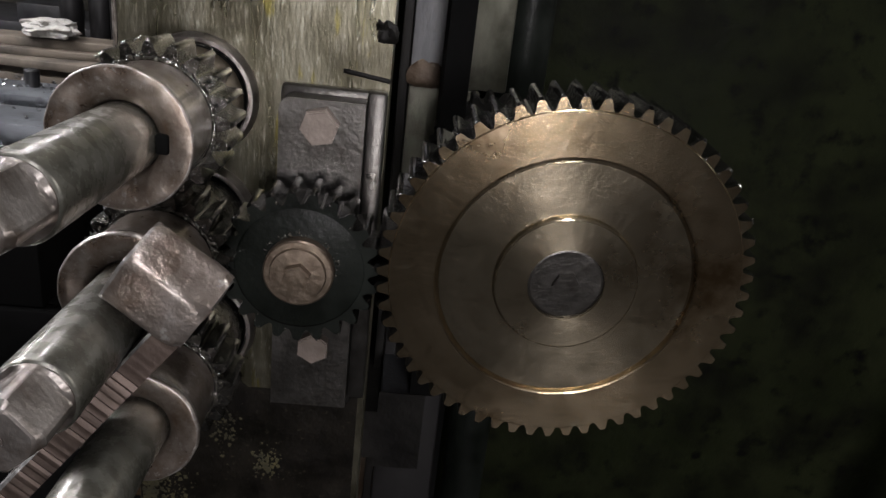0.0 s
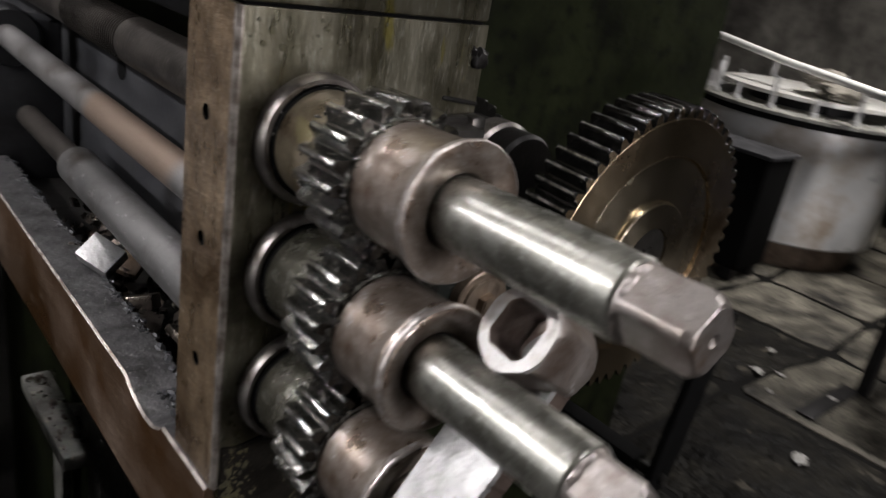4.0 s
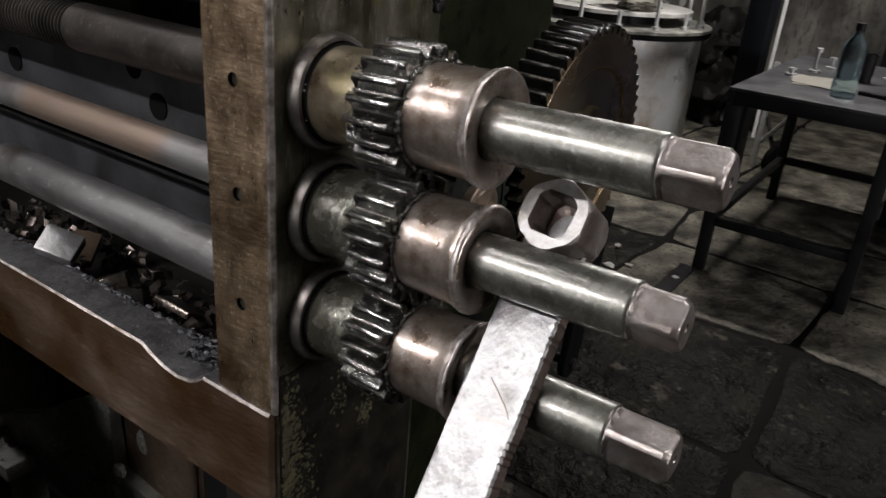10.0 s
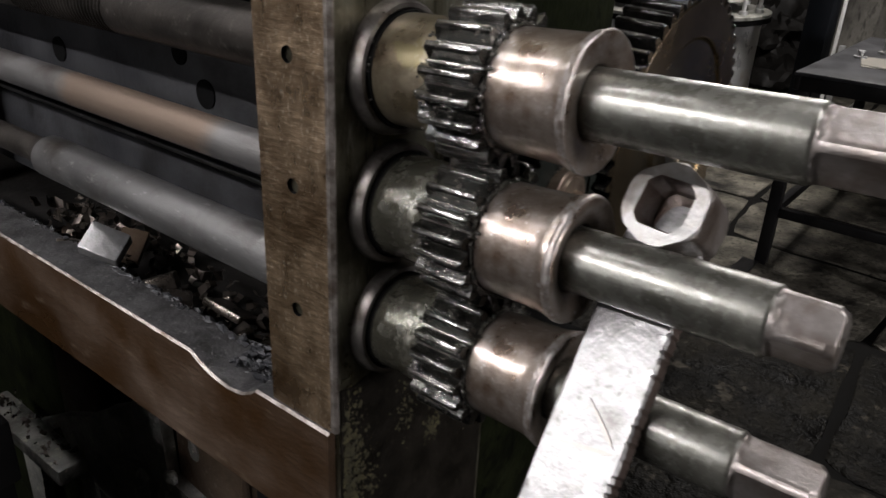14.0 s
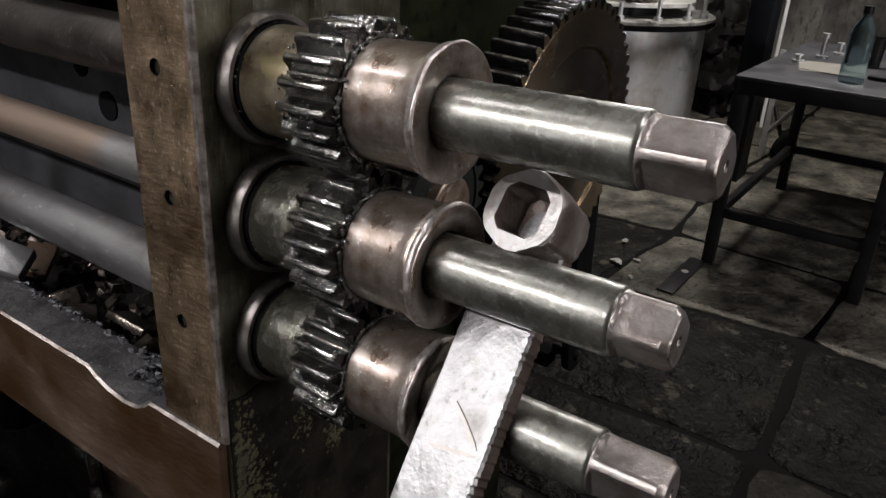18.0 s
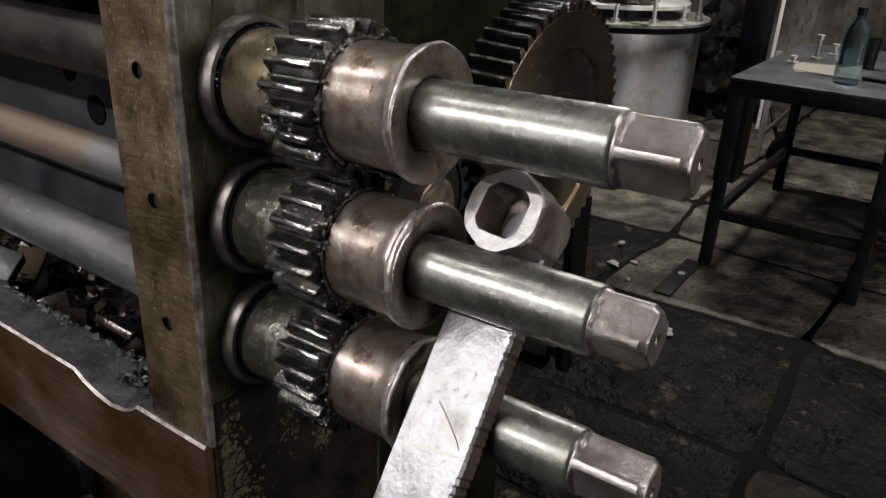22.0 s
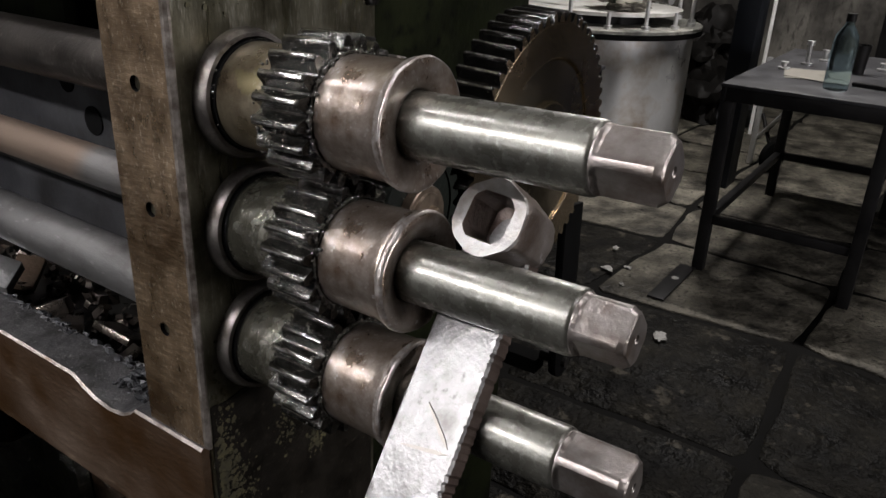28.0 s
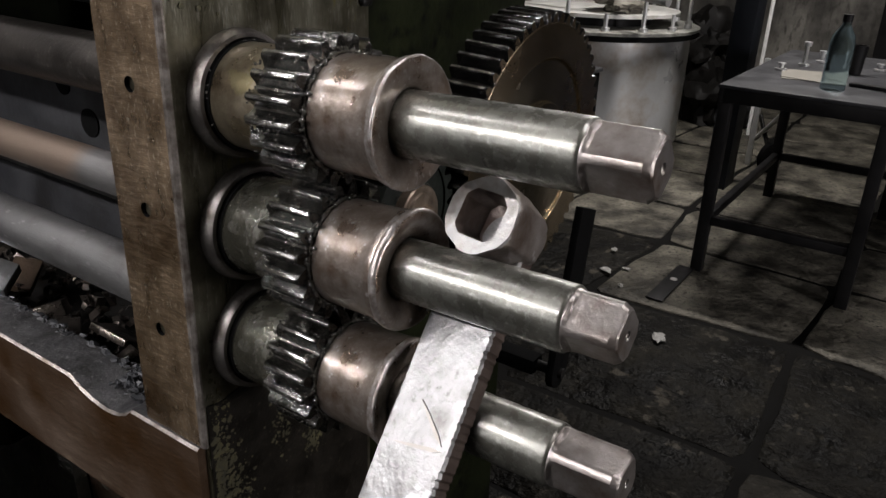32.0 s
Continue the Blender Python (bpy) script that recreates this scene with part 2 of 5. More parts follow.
SOCKET = surf("pitted_socket_steel", (0.16, 0.122, 0.098), (0.33, 0.30, 0.28), 40, (0.26, 0.44), 0.75, 0.6, 200, dirt=(0.13, 0.09, 0.066), dscale=45, damt=0.55, coat=0.5, crough=0.2, patch=(0.46, 0.435, 0.415), pscale=42, pamt=0.5, lump=(55, 0.0012))
HOLEBROWN = surf("brown_socket_hole", (0.11, 0.078, 0.062), (0.24, 0.20, 0.18), 60, (0.25, 0.42), 0.75, 0.6, 200, dirt=(0.06, 0.038, 0.027), dscale=60, damt=0.55, coat=0.4, lump=(120, 0.001))
RIM = surf("bright_socket_rim", (0.22, 0.213, 0.203), (0.35, 0.343, 0.333), 50, (0.34, 0.5), 0.65, 0.6, 240, dirt=(0.165, 0.142, 0.125), dscale=80, damt=0.45, lump=(110, 0.0006))
GROOVE = surf("ground_groove", (0.20, 0.185, 0.17), (0.26, 0.24, 0.22), 80, (0.4, 0.5), 0.7, 0.2, 200)
SERRATED = surf("dark_cut_edge", (0.07, 0.05, 0.042), (0.12, 0.09, 0.075), 60, (0.4, 0.6), 0.6, 0.4, 160)
BUSH = surf("brown_washer", (0.135, 0.105, 0.078), (0.24, 0.192, 0.148), 70, (0.3, 0.5), 0.8, 0.5, 260, dirt=(0.06, 0.042, 0.03), dscale=60, damt=0.6, lump=(90, 0.0006))
BOLT = surf("dull_bolt_steel", (0.17, 0.14, 0.12), (0.24, 0.20, 0.175), 70, (0.4, 0.55), 0.5, 0.4, 260)
PAD = surf("grey_oily_bracket", (0.07, 0.066, 0.061), (0.115, 0.11, 0.104), 35, (0.26, 0.40), 0.92, 0.6, 300, dirt=(0.028, 0.025, 0.021), dscale=24, damt=0.45)
ROD = surf("scraped_rod", (0.11, 0.108, 0.105), (0.19, 0.186, 0.182), 25, (0.34, 0.50), 0.8, 0.45, 260, (1, 0.4, 1), dirt=(0.05, 0.043, 0.036), dscale=18, damt=0.5, fine=(0.28, 0.275, 0.268), famt=0.12)
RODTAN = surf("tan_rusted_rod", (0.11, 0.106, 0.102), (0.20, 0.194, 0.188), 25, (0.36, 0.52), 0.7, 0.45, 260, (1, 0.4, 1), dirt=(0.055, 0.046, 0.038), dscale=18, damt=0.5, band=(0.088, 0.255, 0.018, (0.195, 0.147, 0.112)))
SCREWM = surf("dark_oiled_screw", (0.016, 0.014, 0.012), (0.042, 0.037, 0.032), 30, (0.36, 0.52), 0.6, 0.45, 220, spec=0.3, fine=(0.08, 0.072, 0.064), famt=0.1)
WORN = surf("bright_worn_edge", (0.105, 0.090, 0.076), (0.28, 0.254, 0.23), 120, (0.34, 0.5), 0.7, 0.8, 260, dirt=(0.08, 0.06, 0.045), dscale=90, damt=0.5)
OIL = surf("wet_dark_grease", (0.05, 0.047, 0.04), (0.12, 0.113, 0.10), 300, (0.04, 0.12), 0.5, 0.15, 900, coat=1.0, spec=0.9, crough=0.05)
GREASEFACE = surf("crumpled_wet_grease", (0.03, 0.028, 0.024), (0.11, 0.106, 0.098), 220, (0.08, 0.2), 0.8, 1.0, 330, dirt=(0.012, 0.011, 0.009), dscale=150, damt=0.5, coat=1.0)
DARKFILM = surf("brown_black_film", (0.004, 0.0034, 0.0025), (0.010, 0.008, 0.0056), 40, (0.3, 0.55), 0.15, 0.6, 260, dirt=(0.0025, 0.002, 0.0017), dscale=30, damt=0.5, fine=(0.03, 0.026, 0.018), famt=0.1, spec=0.2)
BEDTOP = surf("grey_worn_bed_top", (0.062, 0.060, 0.061), (0.125, 0.122, 0.123), 60, (0.36, 0.55), 0.7, 0.9, 260, dirt=(0.026, 0.024, 0.022), dscale=40, damt=0.5, fine=(0.20, 0.195, 0.19), famt=0.15, lump=(90, 0.0012))
SLATE = surf("blue_grey_casting", (0.022, 0.0225, 0.025), (0.042, 0.0425, 0.045), 20, (0.4, 0.6), 0.3, 0.5, 160, spec=0.3, dirt=(0.011, 0.0105, 0.010), dscale=14, damt=0.55)
CHIPS = surf("bright_metal_chips", (0.38, 0.38, 0.38), (0.6, 0.6, 0.61), 80, (0.15, 0.3), 0.95, 0.1, 200)
CHIPSBROWN = surf("oily_brown_chips", (0.05, 0.042, 0.034), (0.13, 0.11, 0.095), 60, (0.2, 0.4), 0.85, 0.3, 200)
RAILM = surf("planed_light_rail", (0.13, 0.14, 0.155), (0.22, 0.235, 0.255), 20, (0.3, 0.45), 0.7, 0.3, 100, (0.3, 1, 1), dirt=(0.04, 0.04, 0.045), dscale=26, damt=0.5)
WOODY = surf("tan_clamp_block", (0.24, 0.165, 0.115), (0.32, 0.235, 0.17), 20, (0.5, 0.7), 0.1, 0.2, 100, dirt=(0.14, 0.09, 0.06), dscale=20)
TANKM = surf("dull_grey_tank", (0.50, 0.50, 0.495), (0.66, 0.66, 0.65), 4, (0.24, 0.42), 0.45, 0.15, 30, dirt=(0.32, 0.25, 0.18), dscale=4, damt=0.4)
TABLEM = surf("grey_table_plate", (0.035, 0.035, 0.038), (0.06, 0.06, 0.063), 8, (0.35, 0.55), 0.3, 0.1, 60, dirt=(0.02, 0.02, 0.021), dscale=5, damt=0.5, spec=0.35)
LEGM = surf("dark_painted_steel", (0.010, 0.0095, 0.010), (0.018, 0.017, 0.017), 12, (0.4, 0.6), 0.3, 0.15, 80, spec=0.2)
MOSS = surf("yellow_olive_flakes", (0.014, 0.0125, 0.004), (0.06, 0.052, 0.018), 80, (0.5, 0.8), 0.0, 0.5, 300)
POSTM = surf("navy_post_paint", (0.008, 0.0095, 0.013), (0.013, 0.015, 0.019), 6, (0.4, 0.6), 0.0, 0.15, 60, spec=0.2)
FLOORM = surf("worn_stone_slab", (0.045, 0.041, 0.032), (0.19, 0.174, 0.14), 7, (0.5, 0.8), 0.0, 1.0, 24, dirt=(0.010, 0.009, 0.0075), dscale=5, damt=0.7, fine=(0.022, 0.02, 0.016), famt=0.5, spec=0.2, lump=(11, 0.03))
# oily slabs, darkened further: the lamps' fall-off is put into their colour
DIMOILYSLAB = surf("dim_oily_slab", (0.0016, 0.0015, 0.0012), (0.017, 0.0152, 0.0115), 7, (0.45, 0.8), 0.0, 1.0, 26, dirt=(0.0014, 0.0012, 0.001), dscale=6, damt=0.85, fine=(0.045, 0.041, 0.032), famt=0.3, spec=0.1, lump=(11, 0.04), patch=(0.05, 0.044, 0.034), pscale=9, pamt=0.3)
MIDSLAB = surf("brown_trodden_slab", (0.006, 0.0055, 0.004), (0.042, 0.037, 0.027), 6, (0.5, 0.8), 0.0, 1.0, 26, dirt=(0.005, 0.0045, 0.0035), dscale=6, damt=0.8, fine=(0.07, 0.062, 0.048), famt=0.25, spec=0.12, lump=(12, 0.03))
STAINED = surf("blotched_grey_iron", (0.13, 0.13, 0.12), (0.30, 0.295, 0.265), 16, (0.4, 0.65), 0.2, 0.6, 120, spec=0.3, dirt=(0.05, 0.047, 0.038), dscale=11, damt=0.5, fine=(0.42, 0.40, 0.31), famt=0.12, lump=(30, 0.006))
TIMBER = surf("grey_brown_timber", (0.06, 0.048, 0.036), (0.13, 0.108, 0.085), 12, (0.6, 0.8), 0.0, 0.5, 60, (0.15, 1, 1), dirt=(0.03, 0.025, 0.02), dscale=8, damt=0.4)
PLATEWHITE = surf("pale_painted_plate", (0.50, 0.49, 0.46), (0.66, 0.65, 0.62), 8, (0.35, 0.5), 0.2, 0.2, 60, dirt=(0.3, 0.27, 0.22), dscale=7, damt=0.45)
SOIL = surf("black_floor_joint", (0.003, 0.0028, 0.0025), (0.006, 0.0056, 0.005), 10, (0.8, 0.95), 0.0, 0.5, 40, spec=0.1)
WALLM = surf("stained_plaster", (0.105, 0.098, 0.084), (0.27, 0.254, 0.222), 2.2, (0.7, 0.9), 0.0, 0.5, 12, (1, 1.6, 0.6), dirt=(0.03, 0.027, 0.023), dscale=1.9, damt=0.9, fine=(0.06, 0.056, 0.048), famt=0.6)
# unseen south wall, kept near black so the gear face reflects little light
UNSEENWALL = surf("unseen_dark_plaster", (0.012, 0.0112, 0.010), (0.032, 0.030, 0.027), 2.2, (0.7, 0.9), 0.0, 0.5, 12, dirt=(0.006, 0.0055, 0.005), dscale=1.9, damt=0.8)
CEILM = surf("sooty_ceiling", (0.10, 0.095, 0.09), (0.16, 0.15, 0.14), 2, (0.8, 0.9), 0.0, 0.2, 12)
BLUE = surf("blue_plastic", (0.004, 0.012, 0.06), (0.007, 0.018, 0.085), 8, (0.4, 0.55), 0.0, 0.1, 60)
CLOTH = surf("black_bag_cloth", (0.012, 0.012, 0.013), (0.022, 0.022, 0.024), 20, (0.8, 0.95), 0.0, 0.5, 60)
GREENMARK = surf("pale_green_mark", (0.45, 0.75, 0.40), (0.5, 0.8, 0.45), 20, (0.5, 0.6))
PINK = surf("faded_pink_board", (0.20, 0.15, 0.14), (0.26, 0.20, 0.185), 6, (0.5, 0.7), 0.0, 0.2, 40, dirt=(0.11, 0.09, 0.08), dscale=4)
CARD = surf("pale_board", (0.15, 0.138, 0.115), (0.21, 0.195, 0.165), 6, (0.6, 0.8), 0.0, 0.2, 40, dirt=(0.09, 0.08, 0.065), dscale=4)
WHITE = surf("white_scrap", (0.6, 0.6, 0.58), (0.72, 0.72, 0.70), 30, (0.5, 0.7))
PALESCRAP = surf("dirty_pale_scrap", (0.22, 0.215, 0.20), (0.36, 0.35, 0.33), 60, (0.5, 0.7), 0.0, 0.4, 90)
YELLOW = surf("yellow_plastic", (0.75, 0.55, 0.12), (0.8, 0.62, 0.2), 20, (0.35, 0.5))
BOTTLE = glass("pale_blue_plastic", (0.42, 0.56, 0.60), 0.2)
PALESTEEL = surf("pale_steel", (0.5, 0.5, 0.5), (0.62, 0.62, 0.61), 30, (0.3, 0.45), 0.7)

# ---------- mesh helpers ----------
PLACE = {}


def thing(name, x, y, z, label, category, group="", kind=""):
    ob = new(name)
    ob.empty_display_size = 0.05
    ob.matrix_world = pose(x, y, z)
    PLACE[ob.name] = pose(x, y, z)
    return tagged(ob, label, category, group, kind)


def mesh_of(name, bm, material, sharp=32):
    bmesh.ops.recalc_face_normals(bm, faces=bm.faces[:])
    for fc in bm.faces:
        fc.smooth = True
    lim = radians(sharp)
    for e in bm.edges:
        e.smooth = len(e.link_faces) != 2 or e.calc_face_angle(0.0) < lim
    me = bpy.data.meshes.new(name)
    bm.to_mesh(me)
    bm.free()
    for m in material if isinstance(material, (list, tuple)) else (material,):
        me.materials.append(m)
    return me


def part(name, bm, material, parent, label="", sharp=32):
    """Link a bmesh, given in world coordinates, as one mesh under a thing or part."""
    top = parent
    while top.parent:
        top = top.parent
    m = PLACE.get(top.name)
    if m:
        bm.transform(m.inverted())
    ob = new(name, mesh_of(name, bm, material, sharp))
    ob.parent = parent
    return tagged(ob, label)


def single(name, bm, material, at, label, category="", group="", kind="", sharp=32):
    """One mesh that is a thing by itself; the bmesh is given in world coordinates."""
    bm.transform(Matrix.Translation(at).inverted())
    ob = new(name, mesh_of(name, bm, material, sharp))
    ob.location = at
    return tagged(ob, label, category, group, kind)


def BM():
    return bmesh.new()


def box(bm, x0, x1, y0, y1, z0, z1, bevel=0.0, m=None, segs=2):
    r = bmesh.ops.create_cube(bm, size=1)
    t = Matrix.Translation(((x0 + x1) / 2, (y0 + y1) / 2, (z0 + z1) / 2)) @ Matrix.Diagonal((x1 - x0, y1 - y0, z1 - z0, 1))
    bmesh.ops.transform(bm, matrix=t, verts=r["verts"])
    vs = r["verts"]
    if bevel:
        es = list({e for v in vs for e in v.link_edges})
        out = bmesh.ops.bevel(bm, geom=es, offset=bevel, segments=segs, profile=0.5, affect="EDGES")
        vs = list({v for f in out["faces"] for v in f.verts} | {v for v in vs if v.is_valid})
        seen, stack = set(vs), list(vs)
        while stack:
            v = stack.pop()
            for e in v.link_edges:
                w = e.other_vert(v)
                if w not in seen:
                    seen.add(w)
                    stack.append(w)
        vs = list(seen)
    if m is not None:
        bmesh.ops.transform(bm, matrix=m, verts=vs)
    return bm


def axis_matrix(p, d):
    """Local z along d, at p."""
    d = Vector(d).normalized()
    return Matrix.Translation(p) @ d.to_track_quat("Z", "X").to_matrix().to_4x4()


def lathe(bm, profile, m, seg=48, a0=0.0):
    """Spin (radius, height) pairs about the local z axis of m; radius 0 closes an end."""
    rings = []
    for r, h in profile:
        if r <= 1e-6:
            rings.append([bm.verts.new(m @ Vector((0, 0, h)))])
        else:
            rings.append([bm.verts.new(m @ Vector((r * math.cos(a0 + 2 * math.pi * k / seg), r * math.sin(a0 + 2 * math.pi * k / seg), h))) for k in range(seg)])
    for a, b in zip(rings, rings[1:]):
        for k in range(seg):
            j = (k + 1) % seg
            if len(a) == 1 and len(b) == 1:
                continue
            if len(a) == 1:
                bm.faces.new((a[0], b[j], b[k]))
            elif len(b) == 1:
                bm.faces.new((a[k], a[j], b[0]))
            else:
                bm.faces.new((a[k], a[j], b[j], b[k]))
    return bm


def prism(bm, pts, m, h0, h1, bevel=0.0):
    """A polygon in the local xy plane of m, from height h0 to h1."""
    lo = [bm.verts.new(m @ Vector((x, y, h0))) for x, y in pts]
    hi = [bm.verts.new(m @ Vector((x, y, h1))) for x, y in pts]
    n = len(pts)
    fs = [bm.faces.new(lo[::-1]), bm.faces.new(hi)]
    fs += [bm.faces.new((lo[k], lo[(k + 1) % n], hi[(k + 1) % n], hi[k])) for k in range(n)]
    if bevel:
        es = list({e for f in fs for e in f.edges})
        bmesh.ops.bevel(bm, geom=es, offset=bevel, segments=2, profile=0.5, affect="EDGES")
    return bm


def tube(bm, path, r, seg=10):
    rings = []
    pts = [Vector(p) for p in path]
    for i, p in enumerate(pts):
        d = (pts[min(i + 1, len(pts) - 1)] - pts[max(i - 1, 0)]).normalized()
        m = axis_matrix(p, d)
        if i:
            ref = rings[-1][0].co - pts[i - 1]
            ax = (m.to_3x3() @ Vector((1, 0, 0)))
            ay = (m.to_3x3() @ Vector((0, 1, 0)))
            a0 = math.atan2(ref.dot(ay), ref.dot(ax))
        else:
            a0 = 0
        rings.append([bm.verts.new(m @ Vector((r * math.cos(a0 + 2 * math.pi * k / seg), r * math.sin(a0 + 2 * math.pi * k / seg), 0))) for k in range(seg)])
    for a, b in zip(rings, rings[1:]):
        for k in range(seg):
            j = (k + 1) % seg
            bm.faces.new((a[k], a[j], b[j], b[k]))
    bm.faces.new(rings[0][::-1])
    bm.faces.new(rings[-1])
    return bm


YAX = Matrix.Rotation(radians(-90), 4, "X")     # local z along world +y


def along_y(x, z):
    return Matrix.Translation((x, 0, z)) @ YAX


def toothed(bm, x, z, y0, y1, n, ro, rr, inner, phase=0.0, twist=0.0, chamfer=0.0012):
    """A spur gear rim about an axis along y, from y0 (front) to y1, its faces closed down to the radius inner."""
    def outline(y, shrink, tw):
        out = []
        for k in range(n):
            c = phase + tw + 2 * math.pi * k / n
            p = 2 * math.pi / n
            for f, r in ((-0.44, rr), (-0.30, rr + (ro - rr) * 0.28), (-0.205, rr + (ro - rr) * 0.66), (-0.125, rr + (ro - rr) * 0.93), (-0.07, ro), (0.07, ro), (0.125, rr + (ro - rr) * 0.93), (0.205, rr + (ro - rr) * 0.66), (0.30, rr + (ro - rr) * 0.28), (0.44, rr)):
                a = c + f * p
                rad = min(r, ro - shrink)
                out.append(bm.verts.new((x + rad * math.cos(a), y, z + rad * math.sin(a))))
        return out
    layers = [outline(y0, chamfer, 0), outline(y0 + chamfer, 0, twist * 0.05), outline(y1 - chamfer, 0, twist * 0.95), outline(y1, chamfer, twist)]
    cnt = len(layers[0])

    def ring(y, r, tw):
        return [bm.verts.new((x + r * math.cos(math.atan2(v.co.z - z, v.co.x - x)), y, z + r * math.sin(math.atan2(v.co.z - z, v.co.x - x)))) for v in tw]
    layers = [ring(y0, inner, layers[0])] + layers + [ring(y1, inner, layers[-1])]
    layers.append(layers[0])
    for i, (a, b) in enumerate(zip(layers, layers[1:])):
        for k in range(cnt):
            j = (k + 1) % cnt
            fc = bm.faces.new((a[k], a[j], b[j], b[k]))
            fc.material_index = 1 if i == 0 else 2 if i == 2 and k % 10 == 4 else 0
    return bm


def lumpy(bm, c, rx, ry, rz, seed, amp=0.18, sub=4):
    r = bmesh.ops.create_icosphere(bm, subdivisions=sub, radius=1)
    off = Vector((seed * 3.1, seed * 1.7, 0))
    for v in r["verts"]:
        k = 1 + amp * noise.noise(v.co * 1.6 + off) + amp * 0.5 * noise.noise(v.co * 4.2 + off)
        v.co = Vector((c[0] + v.co.x * k * rx, c[1] + v.co.y * k * ry, c[2] + max(v.co.z * k, -0.75) * rz))
    return bm


def hexagon(r, a0=0.0):
    return [(r * math.cos(a0 + k * math.pi / 3), r * math.sin(a0 + k * math.pi / 3)) for k in range(6)]

# ---------- the room ----------
ROOM = (-4.2, 6.4, -4.6, 4.6, 3.2)
bm = box(BM(), ROOM[0], ROOM[1], ROOM[2], ROOM[3], -0.12, -0.009)
single("floor", bm, SOIL, (1, 0, -0.02), "dark dirt floor under worn stone slabs", "floor", kind="structure")
bm = box(BM(), ROOM[0], ROOM[1], ROOM[2], ROOM[3], ROOM[4], ROOM[4] + 0.15)
single("ceiling", bm, CEILM, (1, 0, ROOM[4]), "sooty dark workshop ceiling", "ceiling", kind="structure")
bm = box(BM(), ROOM[1], ROOM[1] + 0.2, ROOM[2], ROOM[3], 0, ROOM[4])
single("wall_east", bm, WALLM, (ROOM[1], 0, 0), "stained grey plaster wall of the workshop", "wall", kind="structure")
bm = BM()
for y0, y1, z0, z1 in ((ROOM[2], 0.7, 0, ROOM[4]), (1.9, ROOM[3], 0, ROOM[4]), (0.7, 1.9, 0, 1.45), (0.7, 1.9, 2.45, ROOM[4])):
    box(bm, ROOM[0] - 0.2, ROOM[0], y0, y1, z0, z1)
single("wall_west", bm, WALLM, (ROOM[0], 0, 0), "stained plaster wall with a bright window", "wall", kind="structure")
wn = thing("window_1", ROOM[0] - 0.1, 1.3, 1.45, "bright workshop window in the plaster wall", "window", kind="structure")
for a in ((0.7, 0.74, 1.45, 2.45), (1.86, 1.9, 1.45, 2.45), (0.7405, 1.8595, 1.45, 1.49), (0.7405, 1.8595, 2.41, 2.45), (1.285, 1.315, 1.4905, 2.4095)):
    part("window_frame", box(BM(), ROOM[0] - 0.13, ROOM[0] - 0.07, *a), LEGM, wn)
bm = box(BM(), ROOM[0] - 0.2, ROOM[1] + 0.2, ROOM[3], ROOM[3] + 0.2, 0, ROOM[4])
single("wall_north", bm, WALLM, (0, ROOM[3], 0), "stained grey plaster wall of the workshop", "wall", kind="structure")
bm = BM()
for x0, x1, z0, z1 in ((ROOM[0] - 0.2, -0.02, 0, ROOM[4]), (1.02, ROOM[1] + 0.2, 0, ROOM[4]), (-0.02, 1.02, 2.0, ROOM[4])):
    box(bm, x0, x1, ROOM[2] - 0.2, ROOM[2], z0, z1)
single("wall_south", bm, UNSEENWALL, (0, ROOM[2], 0), "unseen plaster wall kept dark against reflections, with an open doorway", "wall", kind="structure")
dr = thing("door_1", 0.5, ROOM[2] - 0.1, 0.0, "open doorway letting daylight into the workshop", "doorway", kind="structure")
for nm, a in (("jamb", (-0.02, 0.03, 0.0, 1.95)), ("jamb", (0.97, 1.02, 0.0, 1.95)), ("head", (-0.02, 1.02, 1.951, 2.0))):
    part(nm, box(BM(), a[0], a[1], ROOM[2] - 0.19, ROOM[2] - 0.01, a[2], a[3], 0.004), LEGM, dr)


def tube_light(x, y, z):
    t = thing("tube_light", x, y, z, "long white fluorescent tube lamp under the ceiling", "lamp", "tube lamps")
    part("housing", box(BM(), x - 0.04, x + 0.04, y - 0.62, y + 0.62, z + 0.03, z + 0.08, 0.008), TABLEM, t)
    part("tube", lathe(BM(), [(0, -0.6), (0.013, -0.6), (0.013, 0.6), (0, 0.6)], axis_matrix((x, y, z), (0, 1, 0)), 16), glow("tube_white", (1, 0.96, 0.9), 6), t)
    for dx in (-0.5, 0.5):
        part("hanger", tube(BM(), [(x, y + dx, z + 0.075), (x, y + dx, ROOM[4] + 0.01)], 0.004, 6), LEGM, t)
    return t


tube_light(*TUBE_A)
tube_light(*TUBE_B)
tube_light(*TUBE_C)
tube_light(*TUBE_D)

# ---------- the machine: column, bed, cabinet ----------
frame_m = thing("lathe", -0.08, 0.42, 0.0, "olive-painted cast-iron lathe with a brown oiled bed rail", "lathe")
XF = -0.149
bm = BM()
# the side plate with its three pin holes, built as strips round the holes
Y0, Y1 = 0.3955, 0.4455
holes = [(0.4228, H - 0.0797), (0.4222, H - 0.1415), (0.4224, H - 0.2087)]


